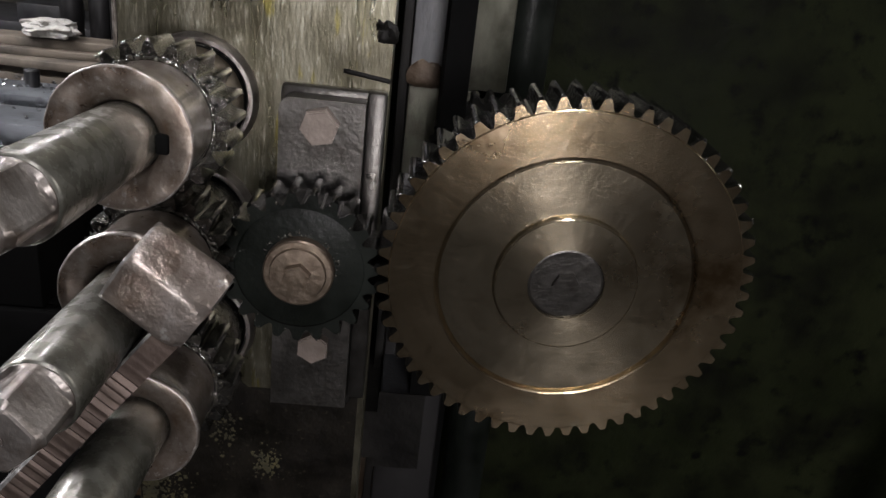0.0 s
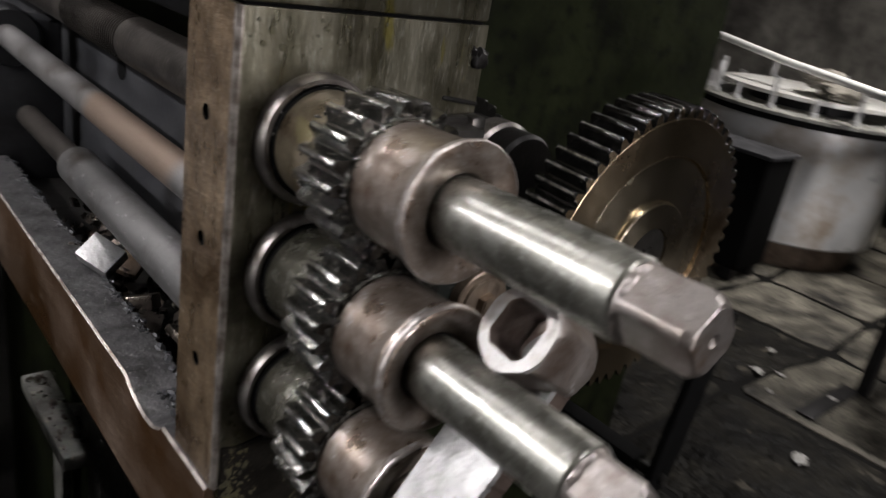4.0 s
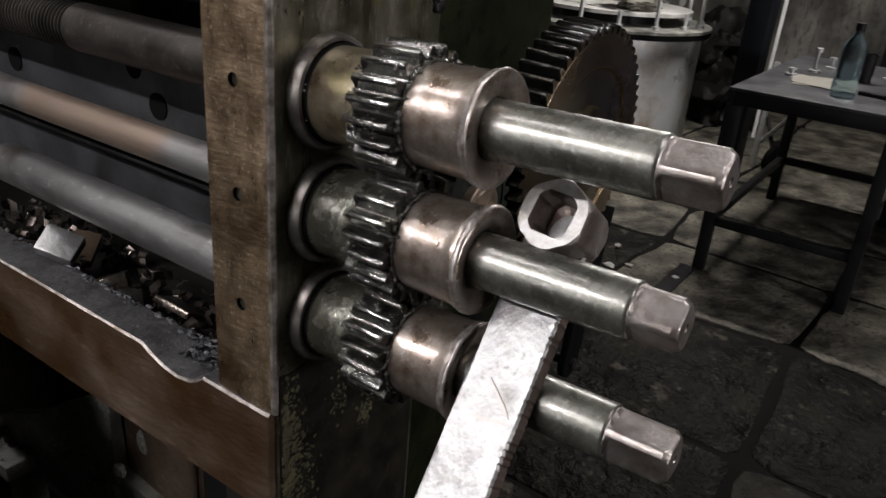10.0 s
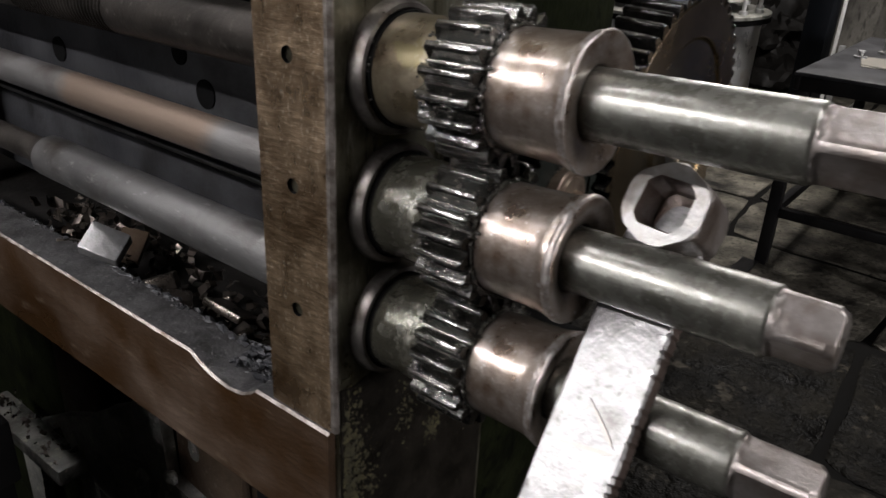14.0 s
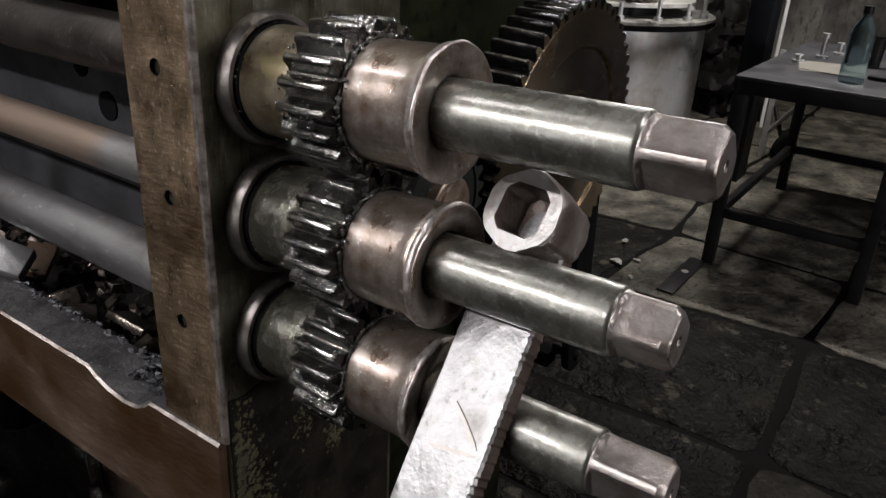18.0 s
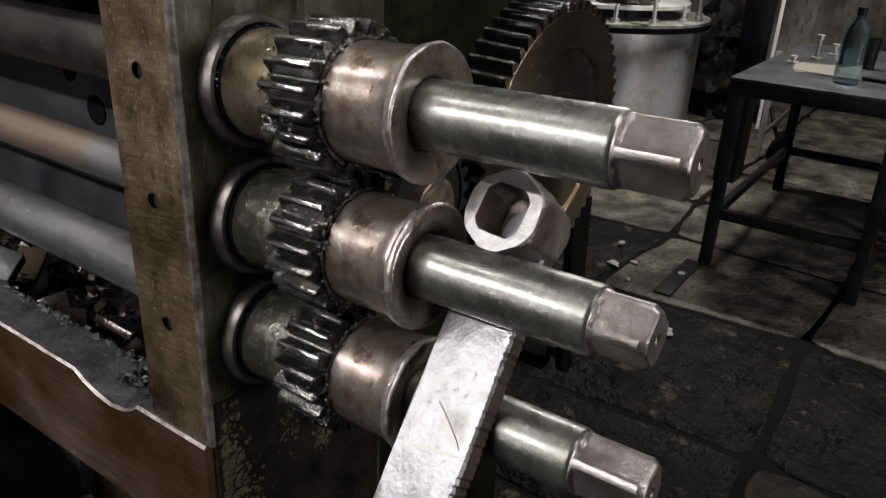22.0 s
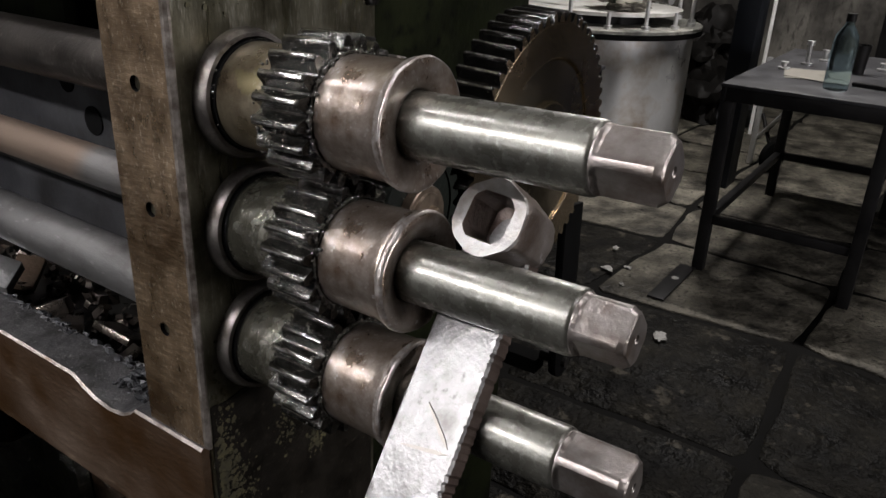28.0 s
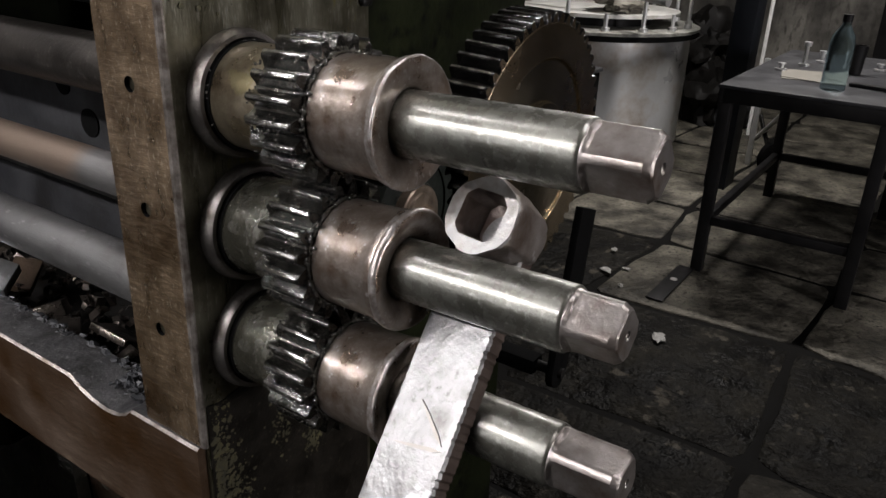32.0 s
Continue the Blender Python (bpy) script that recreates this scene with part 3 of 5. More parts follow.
def plate_with_holes(bm, x, y0, y1, z0, z1, hs, r, depth):
    """A face in the plane x with round holes sunk to a depth."""
    cuts = [z0]
    for (a, b), (c, d) in zip(hs[::-1], hs[::-1][1:]):
        cuts.append((b + d) / 2)
    cuts.append(z1)
    seg = 24
    for (yc, zc), za, zb in zip(hs[::-1], cuts, cuts[1:]):
        inner, outer, deep = [], [], []
        for k in range(seg):
            a = 2 * math.pi * (k + 0.5) / seg
            c, s = math.cos(a), math.sin(a)
            inner.append(bm.verts.new((x, yc + r * c, zc + r * s)))
            deep.append(bm.verts.new((x + depth, yc + r * c, zc + r * s)))
            ty = ((y1 - yc) / c if c > 0 else (y0 - yc) / c) if abs(c) > 1e-9 else 1e9
            tz = ((zb - zc) / s if s > 0 else (za - zc) / s) if abs(s) > 1e-9 else 1e9
            t = min(ty, tz)
            outer.append(bm.verts.new((x, yc + t * c, zc + t * s)))
        for k in range(seg):
            j = (k + 1) % seg
            bm.faces.new((inner[k], inner[j], outer[j], outer[k]))
            bm.faces.new((deep[k], deep[j], inner[j], inner[k])).material_index = 1
        corners = [(y1, zb), (y0, zb), (y0, za), (y1, za)]
        for y, z in corners:
            best = sorted(range(seg), key=lambda k: (outer[k].co.y - y) ** 2 + (outer[k].co.z - z) ** 2)
            k = next(k for k in range(seg) if {k, (k + 1) % seg} == {best[0], best[1]})
            bm.faces.new((outer[k], outer[(k + 1) % seg], bm.verts.new((x, y, z))))
        bm.faces.new(deep[::-1]).material_index = 1
    bmesh.ops.remove_doubles(bm, verts=bm.verts[:], dist=1e-5)


# hole walls and bottoms are black: the shade inside put into colour
plate_with_holes(bm, XF, Y0 + 0.002, Y1, H - 0.274, H - 0.0285, holes, 0.0039, 0.025)
part("side_plate", bm, [BROWNCAST, BLACK], frame_m, "brown oiled side plate with three pin holes")
bm = BM()
box(bm, XF + 0.0025, -0.0096, Y0, Y1, 0.55, H - 0.0285, 0.0)
part("column", bm, OLIVE, frame_m, "worn olive-painted column with drips and scrapes")
bm = BM()
prism(bm, [(-0.0004, 0.0034), (-0.0004, 0.0012), (0.0004, 0.0002), (0.0010, -0.0004), (0.0022, -0.0004), (0.0024, 0.0034)], Matrix.Translation((XF, Y0 - 0.0003, 0)), H - 0.274, H - 0.0285)
part("worn_edge", bm, WORN, frame_m, "bright worn corner edge")
part("upper_column", box(BM(), XF - 0.001, -0.0096, Y0, Y1 + 0.003, H - 0.027, H + 0.55, 0.002), OLIVE, frame_m)
part("column_seam", box(BM(), XF + 0.004, -0.012, Y0 + 0.003, Y1 - 0.002, H - 0.0287, H - 0.0268), BLACK, frame_m)

part("chipped_edge", lumpy(BM(), (-0.0125, Y0 + 0.0005, H - 0.046), 0.0055, 0.0035, 0.0060, 5, 0.4, 3), DARK, frame_m, "dark chip in the column's edge")
part("chipped_edge", lumpy(BM(), (-0.0165, Y0 + 0.001, H - 0.0425), 0.0030, 0.0025, 0.0035, 8, 0.4, 3), DARK, frame_m)
bm = box(BM(), -0.0135, 0.0115, -0.0016, 0.0010, -0.0013, 0.0013, 0.0008, pose(-0.0205, Y0 + 0.0008, H - 0.0680, 0, 8, 0))
part("scored_groove", bm, DARK, frame_m, "dark scored groove")
# brown-black film over the lower column, ragged along its top edge
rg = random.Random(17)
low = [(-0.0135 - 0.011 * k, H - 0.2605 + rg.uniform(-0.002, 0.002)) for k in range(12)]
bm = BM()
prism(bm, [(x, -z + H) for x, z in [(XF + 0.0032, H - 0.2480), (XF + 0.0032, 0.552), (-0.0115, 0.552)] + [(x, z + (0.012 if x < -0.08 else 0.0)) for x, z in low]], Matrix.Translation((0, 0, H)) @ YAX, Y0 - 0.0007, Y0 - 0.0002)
part("dark_film", bm, DARKFILM, frame_m)
bm = BM()
for cx, cz, sx, sz, n in ((-0.1400, H - 0.315, 0.0055, 0.034, 1500), (-0.128, H - 0.335, 0.007, 0.02, 250), (-0.067, H - 0.315, 0.004, 0.006, 160), (-0.094, H - 0.287, 0.004, 0.010, 90), (-0.115, H - 0.034, 0.022, 0.012, 60)):
    for k in range(n):
        x, zz, r = rg.gauss(cx, sx), rg.gauss(cz, sz), 0.0003 + 0.0016 * rg.random() ** 3
        if XF + 0.005 < x < -0.02 and (zz < H - 0.031 or zz > H - 0.025):
            a0 = rg.uniform(0, 6)
            prism(bm, [(x + r * rg.uniform(0.5, 1.3) * math.cos(a0 + q), -zz + H + r * rg.uniform(0.5, 1.5) * math.sin(a0 + q)) for q in (0, 1.2, 2.4, 3.7, 5.0)], Matrix.Translation((0, 0, H)) @ YAX, Y0 - 0.0008 - 0.0002 * rg.random(), Y0 - 0.0006)
tagged(part("flaking_paint", bm, MOSS, frame_m, "yellow-olive remains of paint"), kind="stuff")
# bed rail with a worn notch
bm = BM()
prof = [(0.3985, 0), (0.4585, 0), (0.463, -0.004), (0.472, -0.0085), (0.485, -0.0105), (0.500, -0.0088), (0.512, -0.005), (0.5215, 0.0), (2.3, 0.0)]
lo = -0.076
rows4 = []
for y, dz in prof:
    zt = H - 0.274 + dz
    rows4.append([bm.verts.new((XF - 0.003, y, H - 0.274 + lo)), bm.verts.new((XF - 0.003, y, zt - 0.0014)), bm.verts.new((XF - 0.0014, y, zt)), bm.verts.new((XF + 0.030, y, zt - (0.002 if dz == 0 else -dz * -0.3))), bm.verts.new((XF + 0.030, y, H - 0.274 + lo))])
for a, b in zip(rows4, rows4[1:]):
    for k in range(5):
        j = (k + 1) % 5
        bm.faces.new((a[k], a[j], b[j], b[k])).material_index = k if k in (1, 2) else 0
bm.faces.new(rows4[0])
bm.faces.new(rows4[-1][::-1])
part("bed_rail", bm, [RAILBROWN, WORN, BEDTOP], frame_m, "brown bed rail with a worn notch in its lip")
rg = random.Random(23)
bm = BM()
for k in range(420):
    y = 0.449 + 0.62 * rg.random() ** 1.4
    r = 0.0006 + 0.0022 * rg.random() ** 2
    lumpy(bm, (XF + 0.0285 + rg.gauss(0, 0.0022), y, H - 0.2765), r, r * rg.uniform(0.8, 2.2), r * 0.8, 300 + k, 0.7, 1)
for k in range(170):
    y = 0.449 + 0.05 * rg.random()
    r = 0.0006 + 0.0028 * rg.random() ** 2
    lumpy(bm, (XF + 0.008 + 0.021 * rg.random() ** 0.6, y, H - 0.2785), r, r * rg.uniform(0.8, 1.8), r * 0.8, 900 + k, 0.7, 1)
tagged(part("grime", bm, SLATE, frame_m, "caked grey swarf and dirt on the rail top"), kind="stuff")
part("far_bed_rail", box(BM(), 0.0, 0.03, 0.447, 2.3, H - 0.35, H - 0.29, 0.002), SLATE, frame_m)
# dark sheet hiding the rail's end, shade put in as colour
part("end_shade", box(BM(), -0.001, 0.031, 0.4457, 0.4467, H - 0.351, H - 0.289), DARK, frame_m)
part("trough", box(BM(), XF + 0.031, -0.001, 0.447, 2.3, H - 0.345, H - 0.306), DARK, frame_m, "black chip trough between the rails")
bm = box(BM(), -0.032, -0.0206, 0.652, 0.762, 0.0, H - 0.346, 0.004)
box(bm, -0.0206, 0.03, 0.652, 0.698, 0.0, H - 0.346, 0.004)
part("leg", bm, RUST, frame_m, "rusty brown leg under the bed")
part("leg", box(BM(), -0.032, -0.0206, 0.922, 1.026, 0.0, H - 0.346, 0.004), RUST, frame_m, "rusty brown leg under the bed")
part("leg", box(BM(), XF + 0.002, -0.05, 1.7, 1.8, 0.0, H - 0.351, 0.004), RUST, frame_m, "rusty brown leg under the bed")
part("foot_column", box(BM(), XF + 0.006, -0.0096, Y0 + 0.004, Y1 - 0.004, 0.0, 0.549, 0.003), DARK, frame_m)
# stretcher painted black to sink into the shade under the bed
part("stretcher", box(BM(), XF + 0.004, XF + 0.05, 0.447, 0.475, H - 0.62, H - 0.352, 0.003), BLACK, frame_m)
# dark sheet on the foot paints the shade below the bed rail
part("foot_shade", box(BM(), XF + 0.0015, XF + 0.0024, Y0 + 0.003, Y1, 0.552, H - 0.3505), DARK, frame_m, "dark sheet for the shade under the rail")
bm = box(BM(), -0.045, -0.03, 0.447, 2.2, H - 0.202, H - 0.112, 0.002)
slide = part("slide_panel", bm, SLATE, frame_m, "blue-grey guide panel behind the rods")
part("slide_panel", box(BM(), -0.043, -0.028, 0.447, 2.2, H - 0.29, H - 0.21, 0.002), SLATE, frame_m)
for y, z, r in ((0.636, -0.152, 0.011), (0.665, -0.126, 0.009), (0.85, -0.15, 0.011)):
    part("panel_hole", lathe(BM(), [(0, -0.0462), (r, -0.0462), (r, -0.044), (0, -0.044)], Matrix.Translation((0, y, H + z)) @ Matrix.Rotation(radians(90), 4, "Y"), 20), BLACK, slide)
part("guide_edge", box(BM(), -0.0485, -0.0455, 0.447, 2.2, H - 0.2065, H - 0.2028, 0.0008), ROD, frame_m, "pale edge bar along the guide")
# black sheet behind the rods: the hollow's shade put into its colour
part("back_wall", box(BM(), 0.02, 0.035, 0.447, 2.2, H - 0.29, H + 0.5), BLACK, frame_m, "black sheet standing in for the shade inside the casing")
bm = BM()
box(bm, -0.135, -0.06, 0.99, 1.03, H - 0.306, H - 0.13, 0.004)
lathe(bm, [(0, -0.024), (0.028, -0.024), (0.030, -0.02), (0.030, 0.02), (0.028, 0.024), (0, 0.024)], along_y(-0.1105, H - 0.15) @ Matrix.Translation((0, 0, 1.01)), 32)
part("rod_bracket", bm, SLATE, frame_m, "rounded bearing bracket of the rods")

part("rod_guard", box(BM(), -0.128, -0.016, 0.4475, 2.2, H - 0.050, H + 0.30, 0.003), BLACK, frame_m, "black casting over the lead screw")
# chips in the trough
random.seed(5)


def chips(bm, n, x0, x1, y0, y1, z0, z1, s0, s1):
    for _ in range(n):
        c = Vector((random.uniform(x0, x1), random.uniform(y0, y1), random.uniform(z0, z1)))
        s = random.uniform(s0, s1)
        m = Matrix.Translation(c) @ Euler([random.uniform(0, 6.3) for _ in range(3)]).to_matrix().to_4x4()
        k = random.randint(3, 5)
        curl = random.uniform(0.4, 1.4)
        rows = []
        for i in range(k):
            a = curl * i
            p = Vector((s * math.cos(a) * 0.6, s * math.sin(a) * 0.6, 0.18 * s * i))
            rows.append((bm.verts.new(m @ p), bm.verts.new(m @ (p + Vector((0.1 * s, 0, s * random.uniform(0.5, 0.9)))))))
        for (a, b), (c2, d) in zip(rows, rows[1:]):
            bm.faces.new((a, b, d, c2))


bm = BM()
chips(bm, 260, XF + 0.034, -0.045, 0.46, 0.85, H - 0.305, H - 0.288, 0.004, 0.013)
single("metal_chips", bm, CHIPSBROWN, (-0.08, 0.6, H - 0.305), "oily brown metal chips heaped in the bed trough", "chips", kind="stuff")
for nm, (x, y, z), (a, b, c), rot, mt, lab in (
        ("scrap_block", (-0.118, 0.675, H - 0.262), (0.024, 0.030, 0.014), (25, -35, 20), SPANNER, "bright cut steel offcut lying in the bed trough"),
        ("scrap_block", (-0.105, 0.63, H - 0.285), (0.022, 0.028, 0.012), (-15, 20, 50), CHIPSBROWN, "brown steel offcut lying in the bed trough"),
        ("scrap_block", (-0.110, 0.60, H - 0.292), (0.02, 0.03, 0.010), (20, 15, -30), CHIPSBROWN, "brown steel offcut lying in the bed trough"),
        ("scrap_block", (-0.092, 0.560, H - 0.286), (0.026, 0.034, 0.006), (12, 30, 15), CHIPSBROWN, "thin brown steel offcut lying in the bed trough"),
        ("scrap_block", (-0.108, 0.535, H - 0.290), (0.016, 0.024, 0.005), (-30, 12, 70), CHIPSBROWN, "thin brown steel offcut lying in the bed trough"),
        ("scrap_block", (-0.085, 0.700, H - 0.282), (0.030, 0.022, 0.008), (15, -28, 35), RUST, "rusty steel offcut lying in the bed trough"),
        ("scrap_block", (-0.112, 0.745, H - 0.285), (0.024, 0.034, 0.007), (-20, 16, -25), CHIPSBROWN, "brown steel offcut lying in the bed trough"),
        ("scrap_pin", (-0.112, 0.486, H - 0.2795), (0.0025, 0.055, 0.0025), (-3, 0, 4), CHIPS, "thin bright steel pin lying behind the worn notch")):
    m = pose(x, y, z, *rot)
    single(nm, box(BM(), -a / 2, a / 2, -b / 2, b / 2, -c / 2, c / 2, 0.0012, m), mt, (x, y, z - 0.01), lab, "scrap", "offcuts in the trough")

# rods behind the column
RODS = [(-0.1105, H - 0.0845), (-0.1135, H - 0.1480), (-0.1163, H - 0.2084)]


def long_rod(i, steps, label):
    x, z = RODS[i]
    t = thing("feed_rod", x, 0.447, z, label, "rod", "rods over the bed")
    for (y0, y1, rr, mt) in steps:
        part("rod_section", lathe(BM(), [(0, y0), (rr - 0.0008, y0), (rr, y0 + 0.001), (rr, y1 - 0.001), (rr - 0.0008, y1), (0, y1)], along_y(x, z), 32), mt, t)
    return t


scr = long_rod(0, ((0.446, 0.62, 0.0165, SCREWM), (0.745, 1.5, 0.0155, SCREWM)), "dark oiled lead screw running over the bed")
prof = []
y = 0.6205
while y < 0.745:
    prof += [(0.0145, y), (0.0165, y + 0.0012), (0.0165, y + 0.0022), (0.0145, y + 0.0034)]
    y += 0.0042
part("thread", lathe(BM(), [(0, 0.6205)] + prof + [(0, y)], along_y(*RODS[0]), 32), SCREWM, scr, "coarse threaded length")
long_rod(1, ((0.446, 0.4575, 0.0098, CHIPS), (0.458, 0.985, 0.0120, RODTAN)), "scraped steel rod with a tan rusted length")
long_rod(2, ((0.446, 0.4595, 0.0150, CHIPS), (0.460, 0.742, 0.0162, ROD), (0.7425, 0.90, 0.0105, SCREWM)), "thick scraped grey steel rod over the chips")

# green cabinet, strip and upright shaft
cab = thing("machine_cabinet", 0.32, 0.95, 0.0, "dark green painted machine cabinet with oil stains", "cabinet")
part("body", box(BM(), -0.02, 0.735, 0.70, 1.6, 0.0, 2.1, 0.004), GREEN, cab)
part("plinth", box(BM(), -0.01, 0.725, 0.69, 0.699, 0.0, 0.12, 0.002), DARK, cab)
st = thing("guide_strip", 0.022, 0.53, 0.0, "grey-green worn upright guide strip", "machine part")
part("strip", box(BM(), 0.0, 0.047, 0.50, 0.56, H - 0.2395, H - 0.0885, 0.002), STRIP, st)
part("lower_strip", box(BM(), 0.0, 0.047, 0.50, 0.56, 0.0, H - 0.240, 0.002), LEGM, st, "darker lower length of the strip")
part("upper_strip", box(BM(), 0.0, 0.0375, 0.4985, 0.56, H - 0.088, 2.0, 0.0015), STRIPBLUE, st, "blue-grey upper plate")
part("upper_strip", box(BM(), 0.0382, 0.064, 0.502, 0.527, H - 0.088, 2.0, 0.0015), STRIP, st)
bm = lumpy(BM(), (0.0105, 0.4985, H - 0.0815), 0.0125, 0.004, 0.0095, 3, 0.3, 3)
part("rust_lump", bm, RUST, st, "brown rusty lump on the joint")
# dark bar filling the gap beside the column, its shade as colour
part("gap_shade_bar", box(BM(), -0.007, -0.0005, 0.505, 0.555, 0.0, 2.0, 0.001), DARK, st)
part("groove_bar", box(BM(), 0.0478, 0.052, 0.51, 0.55, 0.0, 2.0), BLACK, st)
up = thing("upright_shaft", 0.0785, 0.548, 0.0, "black oiled upright steel shaft", "shaft")
part("shaft", lathe(BM(), [(0, 0.0), (0.018, 0.0), (0.018, 2.0), (0, 2.0)], Matrix.Translation((0.0785, 0.548, 0)), 32), GEARFACE, up)
part("shaft_collar", lathe(BM(), [(0.0181, H - 0.17), (0.027, H - 0.17), (0.028, H - 0.168), (0.028, H - 0.142), (0.027, H - 0.14), (0.0181, H - 0.14)], Matrix.Translation((0.0785, 0.548, 0)), 32), DARK, up)

# ---------- spindles ----------
SP = [(-0.1083, H - 0.0838), (-0.1081, H - 0.1503), (-0.1077, H - 0.2163)]


def beads(x, z, seed):
    """Beads of grease in the corner of gear and collar, in the ring's groove and along the teeth."""
    bm = BM()
    rg = random.Random(seed + 40)

    def bead(a, r, y, s):
        q = bmesh.ops.create_icosphere(bm, subdivisions=2, radius=1)
        k = (rg.uniform(0.7, 1.4), rg.uniform(0.7, 1.5), rg.uniform(0.7, 1.4))
        for v in q["verts"]:
            v.co = Vector((x + r * math.cos(a) + v.co.x * s * k[0], y + v.co.y * s * k[1], z + r * math.sin(a) + v.co.z * s * k[2]))
    ks, js = 110, 6
    rows = []
    for k in range(ks):
        a = 2 * math.pi * k / ks
        rr = 0.0004 + 0.0016 * rg.random() ** 2
        rows.append([bm.verts.new((x + (0.0264 + rr * math.cos(q)) * math.cos(a), 0.3262 + 0.8 * rr * math.sin(q), z + (0.0264 + rr * math.cos(q)) * math.sin(a))) for q in (2 * math.pi * j / js for j in range(js))])
    for k in range(ks):
        for j in range(js):
            bm.faces.new((rows[k][j], rows[k][(j + 1) % js], rows[(k + 1) % ks][(j + 1) % js], rows[(k + 1) % ks][j]))
    for n in range(130):
        bead(rg.uniform(0, 6.283), rg.uniform(0.0258, 0.0294), rg.uniform(0.3240, 0.3268), 0.0003 + 0.0009 * rg.random() ** 3)
    for n in range(34):
        bead(rg.uniform(0, 6.283), rg.uniform(0.0258, 0.0268), rg.uniform(0.387, 0.390), 0.0003 + 0.0006 * rg.random() ** 2)
    for n in range(60):
        bead(rg.uniform(1.6, 4.6), rg.uniform(0.0336, 0.0341), rg.uniform(0.327, 0.354), rg.uniform(0.0003, 0.0008))
    for n in range(34):
        bead(rg.uniform(1.6, 4.6), rg.uniform(0.0258, 0.031), rg.uniform(0.3545, 0.3570), rg.uniform(0.0004, 0.0011))
    return bm


def spindle(i, label, sleeve, edge_deg, seed, nose, lip):
    """A geared spindle about an axis along y. nose: the y of its squared end; lip: how round its collar's lip is."""
    x, z = SP[i]
    ph = random.Random(seed).uniform(0, 0.3)
    m = along_y(x, z)
    t = thing("spindle", x, 0.30, z, label, "spindle", "three geared spindles")
    part("bearing_ring", lathe(BM(), [(0.0255, 0.3962), (0.0314, 0.3962), (0.0316, 0.3945), (0.0308, 0.3900), (0.0296, 0.3880), (0.0276, 0.3878), (0.0266, 0.3895), (0.0255, 0.3900), (0.0255, 0.3962)], m, 64), RING, t, "scarred steel bearing ring")
    part("oil_groove", lathe(BM(), [(0.0252, 0.3950), (0.0265, 0.3896), (0.0263, 0.3862), (0.0252, 0.3858)], m, 48), BLACK, t)
    part("sleeve", lathe(BM(), [(0.0240, 0.3950), (0.0256, 0.386), (0.0256, 0.3560), (0.0249, 0.3550), (0.016, 0.3550)], m, 64), sleeve, t)
    g = toothed(BM(), x, z, 0.3268, 0.3545, 20, 0.0343, 0.0278, 0.0160, ph + (math.pi / 20 if i == 1 else 0))
    part("gear", g, [GEAR, GREASEFACE, TIPGLINT], t, "oil-wet steel spur gear", 42)
    fl = 0.0285
    prof = [(0.0150, 0.3264), (0.0245, 0.3264), (0.0256, 0.3254), (0.0260, 0.3060), (0.0262, 0.2990), (0.0268, 0.2945), (0.0276, 0.2922)]
    prof += [(fl - lip + lip * math.sin(a), 0.2888 + lip * (1 - math.cos(a)) * 0.0 + lip * math.cos(a)) for a in (0.6, 1.0, 1.4, 1.8, 2.2, 2.6, 3.0)]
    prof += [(fl - lip - 0.003, 0.2886 - lip * 0.8), (0.0185, 0.2890 - lip * 0.3), (0.0158, 0.2896), (0.0148, 0.2910), (0.0142, 0.2960)]
    bm = lathe(BM(), prof, m, 96)
    off = Vector((seed * 5.0, 0, 0))
    for v in bm.verts:
        d = Vector((v.co.x - x, 0, v.co.z - z))
        if d.length > 0.02 and v.co.y < 0.30:
            v.co += d.normalized() * 0.00035 * noise.noise(v.co * 160 + off) + Vector((0, 0.0006 * noise.noise(v.co * 110 + off), 0))
    for fc in bm.faces:
        c = fc.calc_center_median()
        if math.hypot(c.x - x, c.z - z) > fl - 0.0011 and c.y < 0.2915:
            fc.material_index = 1
    part("collar", bm, [COLLAR, LIP], t, "brown forged collar with a flared lip", 40)
    part("shaft", lathe(BM(), [(0.0, 0.324), (0.0142, 0.324), (0.0142, 0.2095), (0.0139, 0.2085), (0.0131, 0.2078), (0.0, 0.2078)], m, 64), SHAFT, t, "oiled ground steel shaft", 40)
    # squared end: a turned bar with four flats, a ragged shoulder and a chamfered nose
    bm = BM()
    seg = 96
    half = 0.0101
    a0 = radians(edge_deg)
    rings = []
    for y, r, hf in ((0.2079, 0.0132, 0.0132), (0.2073, 0.0132, 0.0129), (0.2066, 0.0130, half + 0.0010), (0.2058, 0.0130, half + 0.0003), (0.2046, 0.0129, half), (nose + 0.0030, 0.0129, half), (nose + 0.0006, 0.0110, half - 0.0006), (nose, 0.0100, half - 0.0012)):
        row = []
        for k in range(seg):
            a = 2 * math.pi * k / seg
            f = (a + math.pi / 4) % (math.pi / 2) - math.pi / 4
            rad = min(r, hf / math.cos(f))
            wob = 0.0007 * noise.noise(Vector((3 * math.cos(a), 3 * math.sin(a), seed * 4.0))) if 0.205 < y < 0.2075 else 0.0
            row.append(bm.verts.new((x + rad * math.cos(a + a0 + math.pi / 4), y + wob, z + rad * math.sin(a + a0 + math.pi / 4))))
        rings.append(row)
    for rr, y in ((0.0022, nose), (0.0018, nose + 0.0008), (0.0004, nose + 0.0020)):
        rings.append([bm.verts.new((x + rr * math.cos(2 * math.pi * k / seg + a0 + math.pi / 4), y, z + rr * math.sin(2 * math.pi * k / seg + a0 + math.pi / 4))) for k in range(seg)])
